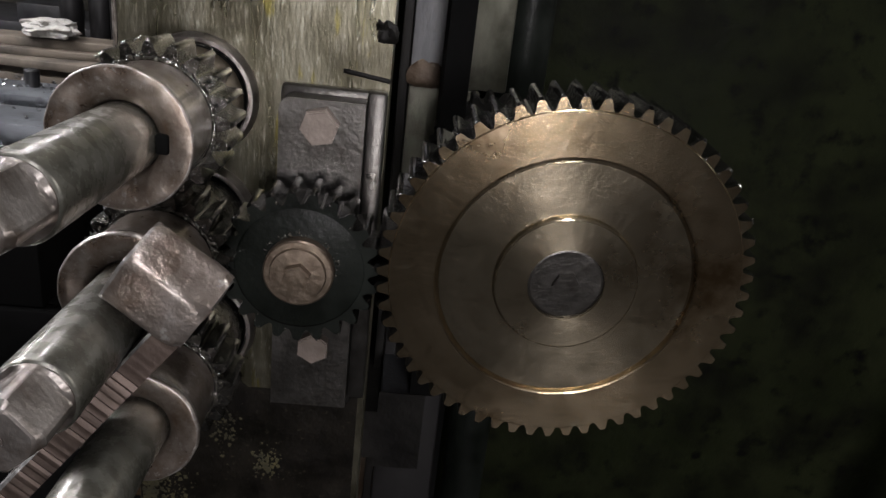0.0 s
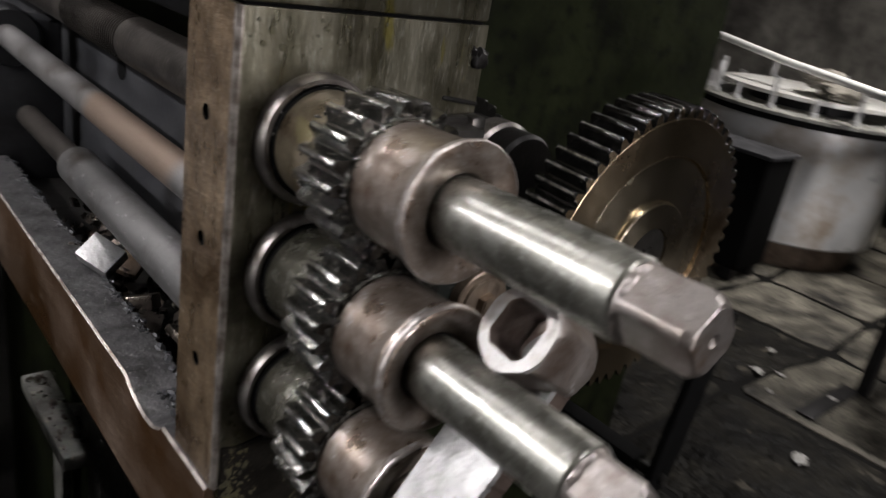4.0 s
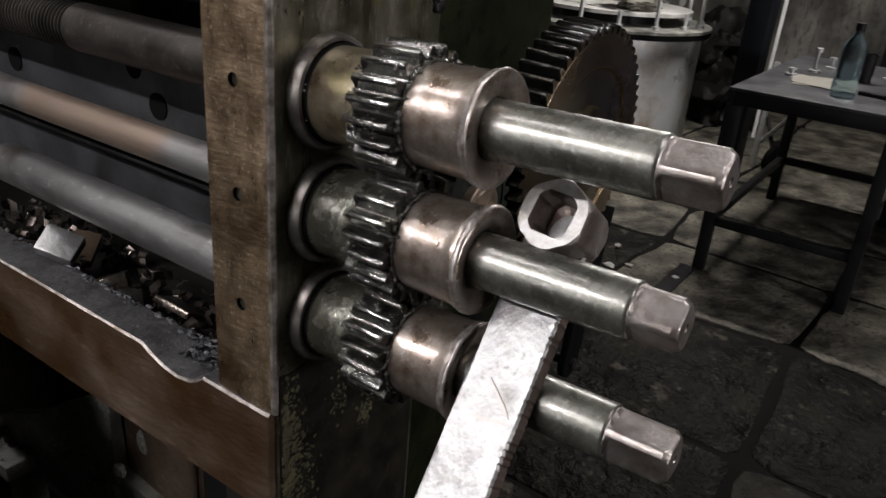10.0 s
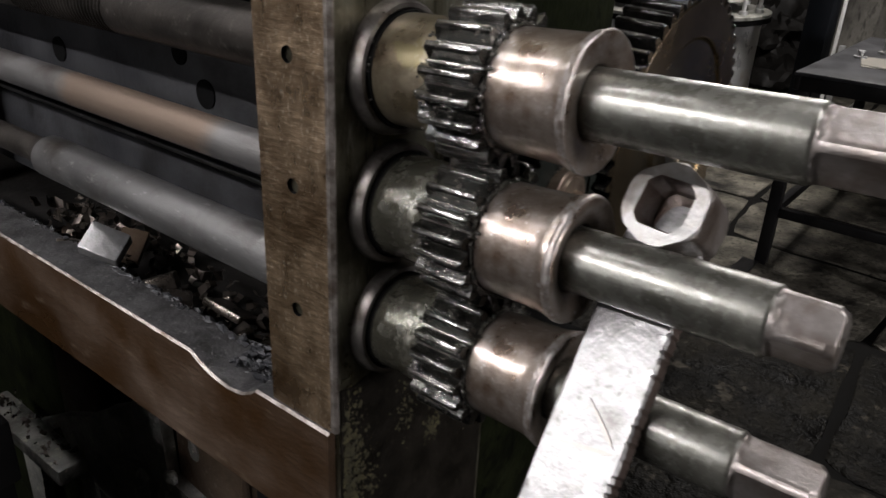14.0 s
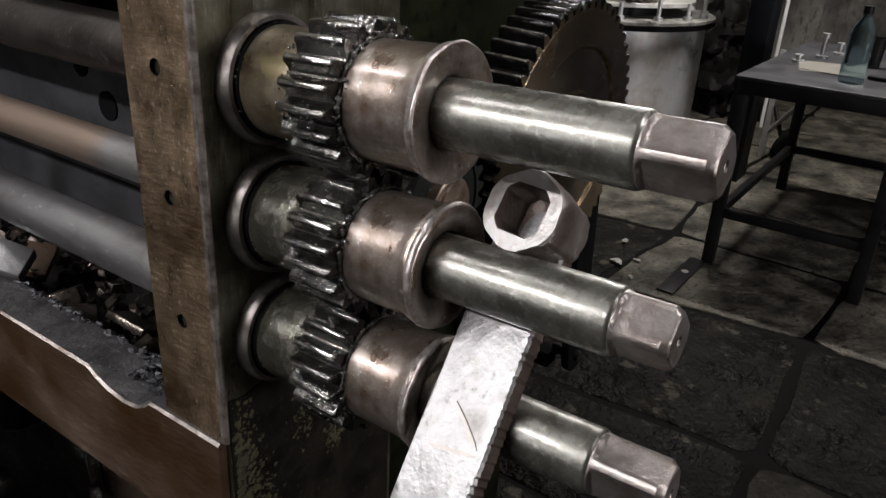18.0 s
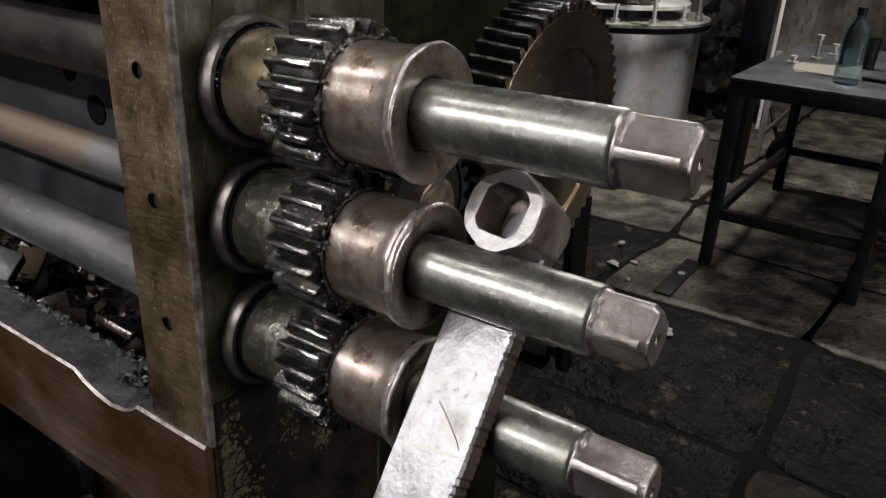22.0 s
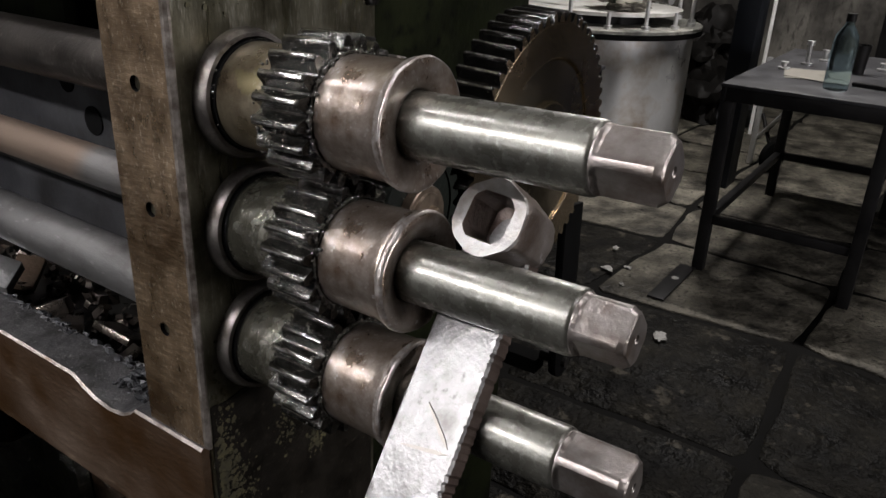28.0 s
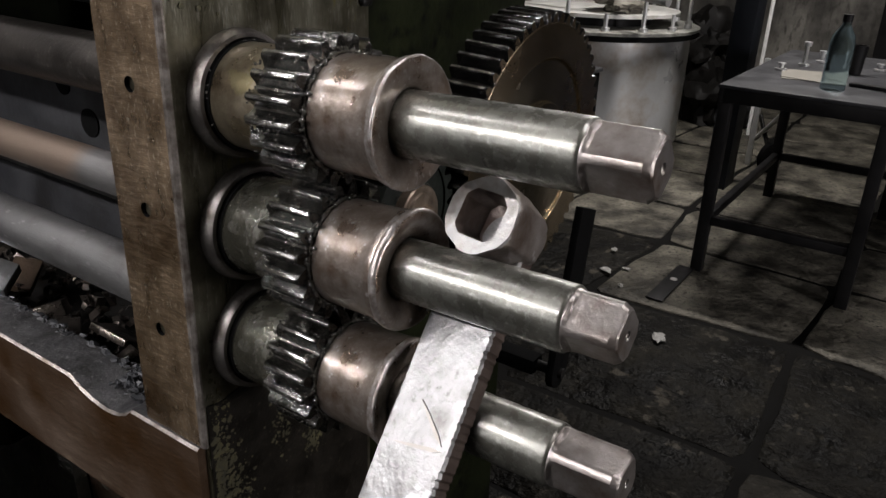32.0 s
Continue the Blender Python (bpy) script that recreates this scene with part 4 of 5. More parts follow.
    for a, b in zip(rings, rings[1:]):
        for k in range(seg):
            j = (k + 1) % seg
            bm.faces.new((a[k], a[j], b[j], b[k]))
    bm.faces.new(rings[0])
    bm.faces.new(rings[-1][::-1])
    part("square_end", bm, SQUARE, t, "pitted squared shaft end with a centre mark", 22)
    tagged(part("grease", beads(x, z, seed), OIL, t, "wet black grease beads round the gear", 60), kind="stuff")
    t.matrix_world = pose(x, 0.30, z, -1.49, 0, -0.5)
    return t


s1 = spindle(0, "steel spindle with gear, brown collar and squared end", SLEEVE_1, 169, 1, 0.1818, 0.0010)
s2 = spindle(1, "steel spindle with gear, brown collar and squared end", SLEEVE_2, 176, 2, 0.1855, 0.0024)
s3 = spindle(2, "steel spindle with gear, brown collar and squared end", SLEEVE_2, 147, 3, 0.1772, 0.0014)
part("key_slot", box(BM(), SP[0][0] + 0.0140, SP[0][0] + 0.0190, 0.2866, 0.292, SP[0][1] - 0.004, SP[0][1] + 0.004, 0.001), BLACK, s1)

# ---------- idler gear, bracket, large gear ----------
IX, IZ = -0.044, H - 0.1525
br = thing("gear_bracket", -0.037, 0.384, H - 0.25, "grey oily cast bracket bolted to the column", "bracket")
pts = [(-0.0625, -0.255), (-0.0625, -0.084)] + [(-0.0565 - 0.006 * math.cos(a), -0.084 + 0.006 * math.sin(a)) for a in (0.4, 0.8, 1.2)] + [(-0.0565, -0.078), (-0.020, -0.078), (-0.020, -0.255)]
bm = BM()
prism(bm, [(x, -z) for x, z in pts], Matrix.Translation((0, 0, H)) @ YAX, 0.374, 0.3952)
part("pad", bm, PAD, br)
part("step", box(BM(), -0.0199, -0.0098, 0.384, 0.3952, H - 0.255, H - 0.074, 0.002), PAD, br)
part("rim", box(BM(), -0.0640, -0.018, 0.388, 0.3953, H - 0.262, H - 0.0745, 0.002), PAD, br)


def hex_bolt(parent, x, y, z, r, h, mt, a0=0.2, name="bolt"):
    bm = BM()
    m = Matrix.Translation((x, y, z)) @ Matrix.Rotation(radians(90), 4, "X")
    prism(bm, hexagon(r, a0), m, -0.001, h * 0.85)
    prism(bm, hexagon(r * 0.9, a0), m, h * 0.85 + 0.0001, h)
    return part(name, bm, mt, parent)


hex_bolt(br, -0.0416, 0.374, H - 0.0905, 0.0098, 0.007, BOLT)
hex_bolt(br, -0.0394, 0.374, H - 0.2145, 0.0092, 0.007, BOLT, 0.5)
idl = thing("idler_gear", IX, 0.345, IZ, "dark greasy idler gear with brown washer and bolt", "gear", "change gears")
part("teeth", toothed(BM(), IX, IZ, 0.3355, 0.360, 23, 0.0395, 0.0330, 0.031, 0.07), [BIGTEETH, GEARFACE, BIGTEETH], idl, "oil-wet teeth", 42)
part("face", lathe(BM(), [(0.0312, 0.337), (0.030, 0.3365), (0.0, 0.3365)], along_y(IX, IZ), 48), GEARFACE, idl)
part("washer", lathe(BM(), [(0.0168, 0.3364), (0.0168, 0.331), (0.0160, 0.3302), (0.0135, 0.3300), (0.0130, 0.3285), (0.0075, 0.3280), (0, 0.3280)], along_y(IX, IZ), 48), BUSH, idl, "turned brown washer")
hex_bolt(idl, IX, 0.328, IZ, 0.0068, 0.005, BUSH, 0.3)
part("stub", lathe(BM(), [(0.012, 0.3601), (0.012, 0.3740)], along_y(IX, IZ), 24), DARK, idl)



def edge_drops(x, z, y, r0, r1, n, teeth, phase, a0, a1, seed):
    """Small wet drops of oil clinging to the front edges of a gear's teeth, between two angles."""
    bm = BM()
    rg = random.Random(seed)
    for _ in range(n):
        k = rg.randint(int(a0 / (2 * math.pi) * teeth), int(a1 / (2 * math.pi) * teeth))
        f = rg.uniform(0.0, 1.0)
        a = phase + 2 * math.pi * (k + rg.choice((-1, 1)) * (0.06 + 0.3 * (1 - f)) + rg.uniform(-0.04, 0.04)) / teeth
        r, s = r0 + (r1 - r0) * f, rg.uniform(0.0003, 0.0009) * rg.uniform(0.5, 1.3)
        q = bmesh.ops.create_icosphere(bm, subdivisions=1, radius=1)
        m = Matrix.Translation((x + r * math.cos(a), y + rg.uniform(-0.0003, 0.004), z + r * math.sin(a))) @ Matrix.Rotation(-a, 4, "Y") @ Matrix.Diagonal((s * rg.uniform(0.8, 2.4), s, s * rg.uniform(0.6, 1.1), 1))
        bmesh.ops.transform(bm, matrix=m, verts=q["verts"])
    return bm


tagged(part("oil_drop", edge_drops(IX, IZ, 0.3355, 0.0322, 0.0393, 150, 23, 0.07, 0.0, 2 * math.pi, 5), OIL, idl, "wet drops on the teeth", 60), kind="stuff")
tagged(part("oil_drop", edge_drops(IX, IZ, 0.3352, 0.0172, 0.0198, 70, 23, 0.0, 0.2, 3.0, 9), OIL, idl, "wet drops above the washer", 60), kind="stuff")
BX, BZ, BY = 0.0830, H - 0.1434, 0.328
big = thing("large_gear", BX, 0.345, BZ, "large bronze-toned gear wheel with black oily teeth", "gear", "change gears")
part("teeth", toothed(BM(), BX, BZ, BY, BY + 0.030, 58, 0.0912, 0.0842, 0.080, 0.02), [BIGTEETH, BRONZE, TIPGLINT], big, "black oil-wet teeth", 42)
my = along_y(BX, BZ)
part("outer_ring", lathe(BM(), [(0.0846, BY - 0.0002), (0.0840, BY - 0.0006), (0.0632, BY - 0.0006), (0.0624, BY - 0.0002), (0.0622, BY + 0.0030)], my, 96), BRONZE, big, "turned bronze outer ring", 10)
part("web", lathe(BM(), [(0.0623, BY + 0.0022), (0.0605, BY + 0.0010), (0.0350, BY + 0.0010), (0.0345, BY + 0.0014)], my, 96), GREYFACE, big, "turned greyish web", 10)
part("hub", lathe(BM(), [(0.0346, BY + 0.0016), (0.0343, BY - 0.0016), (0.0335, BY - 0.0022), (0.0185, BY - 0.0022), (0.0180, BY + 0.0015)], my, 96), GREYFACE, big, "raised turned hub", 10)
part("centre_plate", lathe(BM(), [(0.0181, BY - 0.0005), (0.0170, BY - 0.0008), (0.0, BY - 0.0008)], my, 64), PAD, big, "dull centre plate", 10)
hex_bolt(big, BX, BY - 0.0008, BZ, 0.0068, 0.0025, PAD, 0.1)
part("back_face", lathe(BM(), [(0.081, BY + 0.0299), (0.03, BY + 0.0299), (0.03, BY + 0.060), (0.016, BY + 0.060), (0.016, 0.70)], my, 48), DARK, big, "black hub and axle")
tagged(part("oil_drop", edge_drops(BX, BZ, BY, 0.0838, 0.0910, 170, 58, 0.02, 0.5, 2.7, 6), OIL, big, "wet drops on the teeth", 60), kind="stuff")
big.matrix_world = pose(BX, 0.345, BZ, 2.5, 0, 0)
hubg = thing("rear_pinion", 0.052, 0.45, H - 0.118, "black greasy pinion and hub behind the large gear", "gear", "change gears")
part("hub", lathe(BM(), [(0, 0.405), (0.024, 0.405), (0.026, 0.408), (0.026, 0.4995), (0, 0.4995)], along_y(0.052, H - 0.118), 40), DARK, hubg)
part("band", lathe(BM(), [(0.0262, 0.425), (0.0285, 0.427), (0.0285, 0.440), (0.0262, 0.442)], along_y(0.052, H - 0.118), 40), RING, hubg, "worn steel band")
part("teeth", toothed(BM(), 0.052, H - 0.118, 0.460, 0.478, 21, 0.036, 0.030, 0.02, 0.1), [DARK, DARK, DARK], hubg)

# ---------- box spanner ----------
SN = Vector((-0.83, 0.05, 0.55)).normalized()
SC = Vector((-0.0962, 0.2612, H - 0.1203))
sp = thing("box_spanner", -0.12, 0.26, H - 0.30, "bright forged box spanner resting between the spindles", "spanner")
ref = Vector((0.25, 0.93, 0.1))
sx = (ref - SN * ref.dot(SN)).normalized()
sy = SN.cross(sx)
sm = Matrix((sx, sy, SN)).transposed().to_4x4()
sm.translation = SC
bm = BM()
seg = 120
SL = 0.034


def six(r, a, a0):
    f = (a - a0 + math.pi / 6) % (math.pi / 3) - math.pi / 6
    return r * math.cos(math.pi / 6) / math.cos(f)


def four(h, a, a0, rmax):
    f = (a - a0 + math.pi / 4) % (math.pi / 2) - math.pi / 4
    return min(h / math.cos(f), rmax)


A6, A4 = radians(12), radians(8)
rings = []
for h, fn in ((-0.030, lambda a: 0.0008), (-0.024, lambda a: 0.006), (-0.022, lambda a: four(0.0100, a, A4, 0.0118)), (-0.0015, lambda a: four(0.0102, a, A4, 0.0120)), (0.0, lambda a: four(0.0108, a, A4, 0.0126)),
              (0.0, lambda a: min(six(0.0196, a, A6), 0.0176)), (-0.0012, lambda a: min(six(0.0198, a, A6), 0.0184)), (-0.0045, lambda a: min(six(0.0200, a, A6), 0.0196)), (-0.026, lambda a: min(six(0.0202, a, A6), 0.0199)), (-0.031, lambda a: min(six(0.0196, a, A6), 0.0186)), (-SL, lambda a: 0.0165), (-SL - 0.0002, lambda a: 0.001)):
    rings.append([bm.verts.new(sm @ Vector((fn(2 * math.pi * k / seg) * math.cos(2 * math.pi * k / seg), fn(2 * math.pi * k / seg) * math.sin(2 * math.pi * k / seg), h))) for k in range(seg)])
for i, (a, b) in enumerate(zip(rings, rings[1:])):
    for k in range(seg):
        j = (k + 1) % seg
        bm.faces.new((a[k], a[j], b[j], b[k])).material_index = 1 if i in (4, 5) else 2 if i < 4 else 0
bm.faces.new(rings[0])
bm.faces.new(rings[-1][::-1])
for v in bm.verts:
    v.co += noise.noise_vector(v.co * 120) * 0.00018
    q = sm.inverted() @ v.co
    if q.z < -0.004 and math.hypot(q.x, q.y) > 0.015:
        v.co -= sm.to_3x3() @ Vector((q.x, q.y, 0)).normalized() * 0.0016 * max(0.0, noise.noise(v.co * 85))
part("socket", bm, [SOCKET, RIM, HOLEBROWN], sp, "pitted hexagonal socket with a square hole", 28)

# handle: a flat bar from the back of the socket down past the third spindle
HD = Vector((-0.63, -0.03, -0.776)).normalized()
HW = Vector((0.04, 1.0, -0.04))
HW = (HW - HD * HW.dot(HD)).normalized()
HN = HW.cross(HD).normalized()
if HN.x > 0:
    HN = -HN
HP = Vector((-0.104, 0.2625, H - 0.1668))
bm = BM()
rng = random.Random(11)
W, TH = 0.0178, 0.011
cross_rows = []
n = 330
for i in range(n + 1):
    s = -0.052 + 0.392 * i / n
    toothy = 1.0 if s > -0.01 else 0.3
    notch = 0.0007 * toothy * (1 if i % 3 == 0 else 0.35 if i % 3 == 1 else 0) * rng.uniform(0.2, 1.4)
    wl = W + 0.00015 * math.sin(i * 0.09)
    wr = W - notch + 0.00035 * noise.noise(Vector((s * 60, 0, 3)))
    if s < -0.035:
        wl *= 0.86
        wr *= 0.86
    dn = 0.0003 * math.sin(i * 0.14)
    p = HP + HD * s
    cross_rows.append([bm.verts.new(p + HW * wl - HN * TH), bm.verts.new(p + HW * wl - HN * 0.001), bm.verts.new(p + HW * (wl - 0.001) + HN * dn), bm.verts.new(p - HW * (wr - 0.0012) + HN * dn), bm.verts.new(p - HW * wr - HN * 0.0012), bm.verts.new(p - HW * (wr - 0.0002) - HN * TH)])
for a, b in zip(cross_rows, cross_rows[1:]):
    for k in range(6):
        j = (k + 1) % 6
        fc = bm.faces.new((a[k], a[j], b[j], b[k]))
        fc.material_index = 1 if k == 4 else 0
bm.faces.new(cross_rows[0])
bm.faces.new(cross_rows[-1][::-1])
hd = part("handle", bm, [SPANNER, SERRATED], sp, "flat bright handle bar with a serrated edge", 20)
for (u0, v0), (u1, v1) in (((0.0040, 0.040), (-0.0130, 0.0555)), ((0.0110, 0.061), (-0.0145, 0.0575))):
    a = HP - HN * 0.0 + HW * u0 + HD * v0
    b = HP + HW * u1 + HD * v1
    d = (b - a)
    ln = d.length
    mm = Matrix((d.normalized(), HN.cross(d.normalized()), HN)).transposed().to_4x4()
    mm.translation = a
    part("cut_mark", prism(BM(), [(0, 0), (ln * 0.3, -0.0008), (ln * 0.8, -0.0010), (ln, 0), (ln * 0.8, 0.0008), (ln * 0.3, 0.0006)], mm, -0.0002, 0.0007), GROOVE, hd, "ground cut mark")

# ---------- rocking lever beside the gears ----------
LEV = (0.545, 0.50, H - 0.61)
lever = thing("rocking_lever", *LEV, "flat black steel lever on a pivot beside the gears", "lever")
bm = BM()
prism(bm, [(-0.025, 0.0)] + [(0.025 * math.cos(a), 0.025 * math.sin(a)) for a in (3.6, 4.2, 4.71, 5.2, 5.8)] + [(0.025, 0.0), (0.025, 0.246), (-0.025, 0.254)], Matrix.Translation(LEV) @ Matrix.Rotation(radians(90), 4, "X"), -0.006, 0.006, 0.0015)
part("blade", bm, BLACK, lever)
part("pivot_pin", lathe(BM(), [(0, 0.488), (0.008, 0.488), (0.008, 0.53), (0, 0.53)], along_y(LEV[0], LEV[2]), 16), DARK, lever)
arm = thing("lever_bracket", LEV[0], 0.6, LEV[2], "black bracket arm on the green cabinet", "bracket")
part("arm", box(BM(), LEV[0] - 0.015, LEV[0] + 0.015, 0.531, 0.70, LEV[2] - 0.012, LEV[2] + 0.012, 0.002), BLACK, arm)

# ---------- planing machine in the dark beyond ----------
PT = (-0.235, 0.87, H - 0.25)
ptab = thing("planer_table", PT[0], PT[1], PT[2], "planing machine table with light rails and metal chips", "machine table")
XL, XR = -2.6, PT[0] + 0.11
z = PT[2]
part("table_body", box(BM(), XL, XR, 0.706, 1.12, z - 0.14, z - 0.031, 0.003), BLACK, ptab, "black iron table body")
for y0, y1, zt in ((0.704, 0.728, z - 0.012), (0.885, 0.975, z), (1.03, 1.12, z)):
    part("rail", box(BM(), XL, XR, y0, y1, zt - (0.007 if y0 < 0.71 else 0.0305), zt, 0.002), RAILM, ptab, "light planed rail")
for y0, y1 in ((0.7285, 0.8845), (0.9755, 1.0295)):
    part("slot_floor", box(BM(), XL, XR, y0, y1, z - 0.0308, z - 0.026), SLATE, ptab)
bm = BM()
random.seed(8)
for x in np.arange(-0.95, XR - 0.02, 0.02):
    chips(bm, 40, x, x + 0.02, 0.735, 0.88, z - 0.026, z - 0.006 - 0.012 * random.random(), 0.003, 0.009)
    chips(bm, 34, x, x + 0.02, 0.98, 1.025, z - 0.026, z - 0.014, 0.003, 0.009)
    chips(bm, 8, x, x + 0.02, 1.05, 1.12, z, z + 0.004, 0.003, 0.007)
    chips(bm, 1, x, x + 0.02, 0.89, 0.97, z, z + 0.003, 0.003, 0.005)
tagged(part("chip_heap", bm, CHIPS, ptab, "bright curled metal chips"), kind="stuff")
blk = part("clamp_block", box(BM(), -0.020, 0.020, -0.060, 0.060, -0.010, 0.010, 0.002, pose(-0.347, 0.760, z, 0, 0, 8.5)), WOODY, ptab, "tan clamp block")
part("hole", lathe(BM(), [(0, z + 0.0085), (0.0055, z + 0.0085), (0.0055, z + 0.0104), (0, z + 0.0104)], Matrix.Translation((-0.343, 0.727, 0)), 20), BLACK, blk)
part("stud", lathe(BM(), [(0.009, z + 0.0101), (0.009, z + 0.026), (0.008, z + 0.028), (0, z + 0.028)], Matrix.Translation((-0.351, 0.785, 0)), 20), DARK, blk)
part("block_edge", box(BM(), -0.0085, 0.0085, -0.065, 0.065, -0.010, 0.004, 0.002, pose(-0.317, 0.766, z, 0, 0, 8.5)), DARK, ptab)
for x, y in ((-0.30, 1.09), (-0.34, 0.95)):
    part("bolt", lathe(BM(), [(0.010, z - 0.025), (0.010, z + 0.022), (0.008, z + 0.024), (0, z + 0.024)], Matrix.Translation((x, y, 0)), 18), SLATE, ptab)
bed2 = thing("planer_bed", -1.2, 0.9, 0.0, "black iron planing machine bed", "machine")
part("bed", box(BM(), -3.2, -0.20, 0.72, 1.09, 0.0, z - 0.141, 0.004), BLACK, bed2)
part("top_moulding", box(BM(), -3.2, -0.20, 0.70, 0.7195, z - 0.20, z - 0.141, 0.004), BLACK, bed2)
for x0, x1 in ((-3.1, -2.3), (-2.2, -1.4), (-1.3, -0.75), (-0.68, -0.24)):
    part("panel", box(BM(), x0, x1, 0.705, 0.7195, 0.2, z - 0.26, 0.004), BLACK, bed2)
crank = thing("rocker_crank", -0.269, 0.67, H - 0.396, "dark cast rocker crank on the planing machine", "crank")
bm = BM()
m = Matrix.Translation((-0.269, 0.68, H - 0.396)) @ Matrix.Rotation(radians(90), 4, "X") @ Matrix.Diagonal((0.58, 0.58, 0.8, 1))
prism(bm, [(-0.075, -0.035), (-0.080, -0.012), (-0.062, 0.004), (-0.035, 0.008), (-0.02, 0.03), (0.0, 0.042), (0.025, 0.036), (0.034, 0.012), (0.02, -0.012), (-0.01, -0.022), (-0.045, -0.045), (-0.065, -0.046)], m, 0.0, 0.022, 0.003)
part("arm", bm, SCREWM, crank)
part("boss", lathe(BM(), [(0.014, 0.0), (0.014, 0.03), (0.012, 0.032), (0, 0.032)], m, 24), SLATE, crank)
part("pivot", box(BM(), -0.279, -0.259, 0.681, 0.70, H - 0.406, H - 0.386), DARK, crank)
lv = thing("hand_lever", -0.26, 0.66, H - 0.47, "steel hand lever with a bright tip", "lever")
part("boss", lathe(BM(), [(0, 0.665), (0.022, 0.665), (0.024, 0.668), (0.024, 0.6995), (0, 0.6995)], along_y(-0.251, H - 0.463), 32), DARK, lv)
part("rod", tube(BM(), [(-0.256, 0.667, H - 0.478), (-0.267, 0.665, H - 0.50), (-0.318, 0.664, H - 0.526), (-0.357, 0.664, H - 0.538)], 0.0036, 10), ROD, lv)
part("tip", tube(BM(), [(-0.3575, 0.664, H - 0.5385), (-0.369, 0.664, H - 0.543)], 0.005, 10), CHIPS, lv, "bright steel tip")

# the planing machine's column with its handles
th = thing("planer_column", -0.30, 1.45, 0.0, "black planing machine column with pale grip handles", "machine")
part("upright", box(BM(), -0.36, -0.22, 1.38, 1.55, 0.0, 2.1, 0.004), BLACK, th)
for zz in (-0.178, -0.250):
    hm = axis_matrix((-0.507, 1.43, H + zz), (1, 0.0, -0.06))
    hn = part("handle_arm", lathe(BM(), [(0, 0.0465), (0.008, 0.0465), (0.008, 0.075), (0.013, 0.08), (0.017, 0.105), (0.017, 0.15), (0, 0.15)], hm, 20), DARK, th)
    part("grip", lathe(BM(), [(0, 0), (0.011, 0), (0.0125, 0.003), (0.0125, 0.042), (0.010, 0.046), (0, 0.046)], hm, 20), PALESTEEL, hn, "pale worn grip")
for z0, z1 in ((-0.23, -0.19), (-0.31, -0.28)):
    part("jaw", box(BM(), -0.375, -0.361, 1.39, 1.44, H + z0, H + z1, 0.002), SLATE, th)
rack = thing("steel_rack", -1.4, 2.6, 0.0, "dark steel rack with shelves of scrap", "rack")
for x in (-2.2, -1.55, -0.92):
    part("post", box(BM(), x - 0.03, x + 0.03, 2.4, 2.46, 0, 2.0, 0.003), TABLEM, rack)
for zz in (0.45, 0.85, 1.25):
    part("shelf", box(BM(), -2.3, -0.85, 2.461, 2.9, zz, zz + 0.03, 0.003), TABLEM, rack)
random.seed(21)
for k in range(16):
    x, zz = random.uniform(-2.2, -0.95), random.choice((0.48, 0.88, 1.28))
    a, b, c = random.uniform(0.04, 0.12), random.uniform(0.05, 0.12), random.uniform(0.03, 0.12)
    y = random.uniform(2.55, 2.8)
    single("scrap_part", box(BM(), x - a, x + a, y - b, y + b, zz + 0.001, zz + c, 0.006), random.choice((SLATE, CARD, RUST, PALESTEEL)), (x, y, zz), "small machined part lying on the rack shelf", "scrap", "parts on the rack")

# bench with timber, rag and bottles behind the planing machine
tbn = thing("trestle_bench", -1.1, 1.85, 0.0, "dark trestle bench behind the planing machine", "bench")
part("top", box(BM(), -1.9, -0.50, 1.62, 2.15, 0.845, 0.87, 0.004), SLATE, tbn)
for x in (-1.8, -0.6):
    for y in (1.68, 2.09):
        part("leg", box(BM(), x - 0.03, x + 0.03, y - 0.03, y + 0.03, 0.0, 0.844, 0.004), LEGM, tbn)
part("rail", box(BM(), -1.765, -0.635, 1.67, 1.69, 0.45, 0.52, 0.003), LEGM, tbn)
rg = random.Random(31)
top = 0.8705
for k in range(5):
    ln, wd, th_ = rg.uniform(0.42, 0.62), rg.uniform(0.07, 0.13), rg.uniform(0.014, 0.022)
    x, y = -1.02 + rg.uniform(-0.08, 0.08), 1.75 + rg.uniform(-0.02, 0.03)
    bm = box(BM(), -ln, ln * 0.75, -wd / 2, wd / 2, 0, th_, 0.002, pose(x, y, top, 0, 0, rg.uniform(-5, 5)))
    single("timber_board", bm, TIMBER, (x, y, top), "grey-brown timber board stacked on the trestle bench", "board", "stacked boards")
    top += th_ + 0.0005
single("white_rag", lumpy(BM(), (-0.80, 1.76, top + 0.022), 0.055, 0.04, 0.022, 12, 0.6), PALESCRAP, (-0.80, 1.76, top), "crumpled white rag lying on the timber stack", "rag")
for x, y, h in ((-0.86, 2.02, 0.30), (-0.80, 2.05, 0.27), (-0.74, 2.03, 0.32), (-0.68, 2.06, 0.26)):
    t = thing("dark_bottle", x, y, 0.8705, "black oil bottle standing on the trestle bench", "bottle", "oil bottles")
    part("bottle_body", lathe(BM(), [(0, 0), (0.026, 0), (0.028, 0.004), (0.028, h * 0.62), (0.012, h * 0.80), (0.011, h), (0, h)], Matrix.Translation((x, y, 0.8705)), 20), LEGM, t)

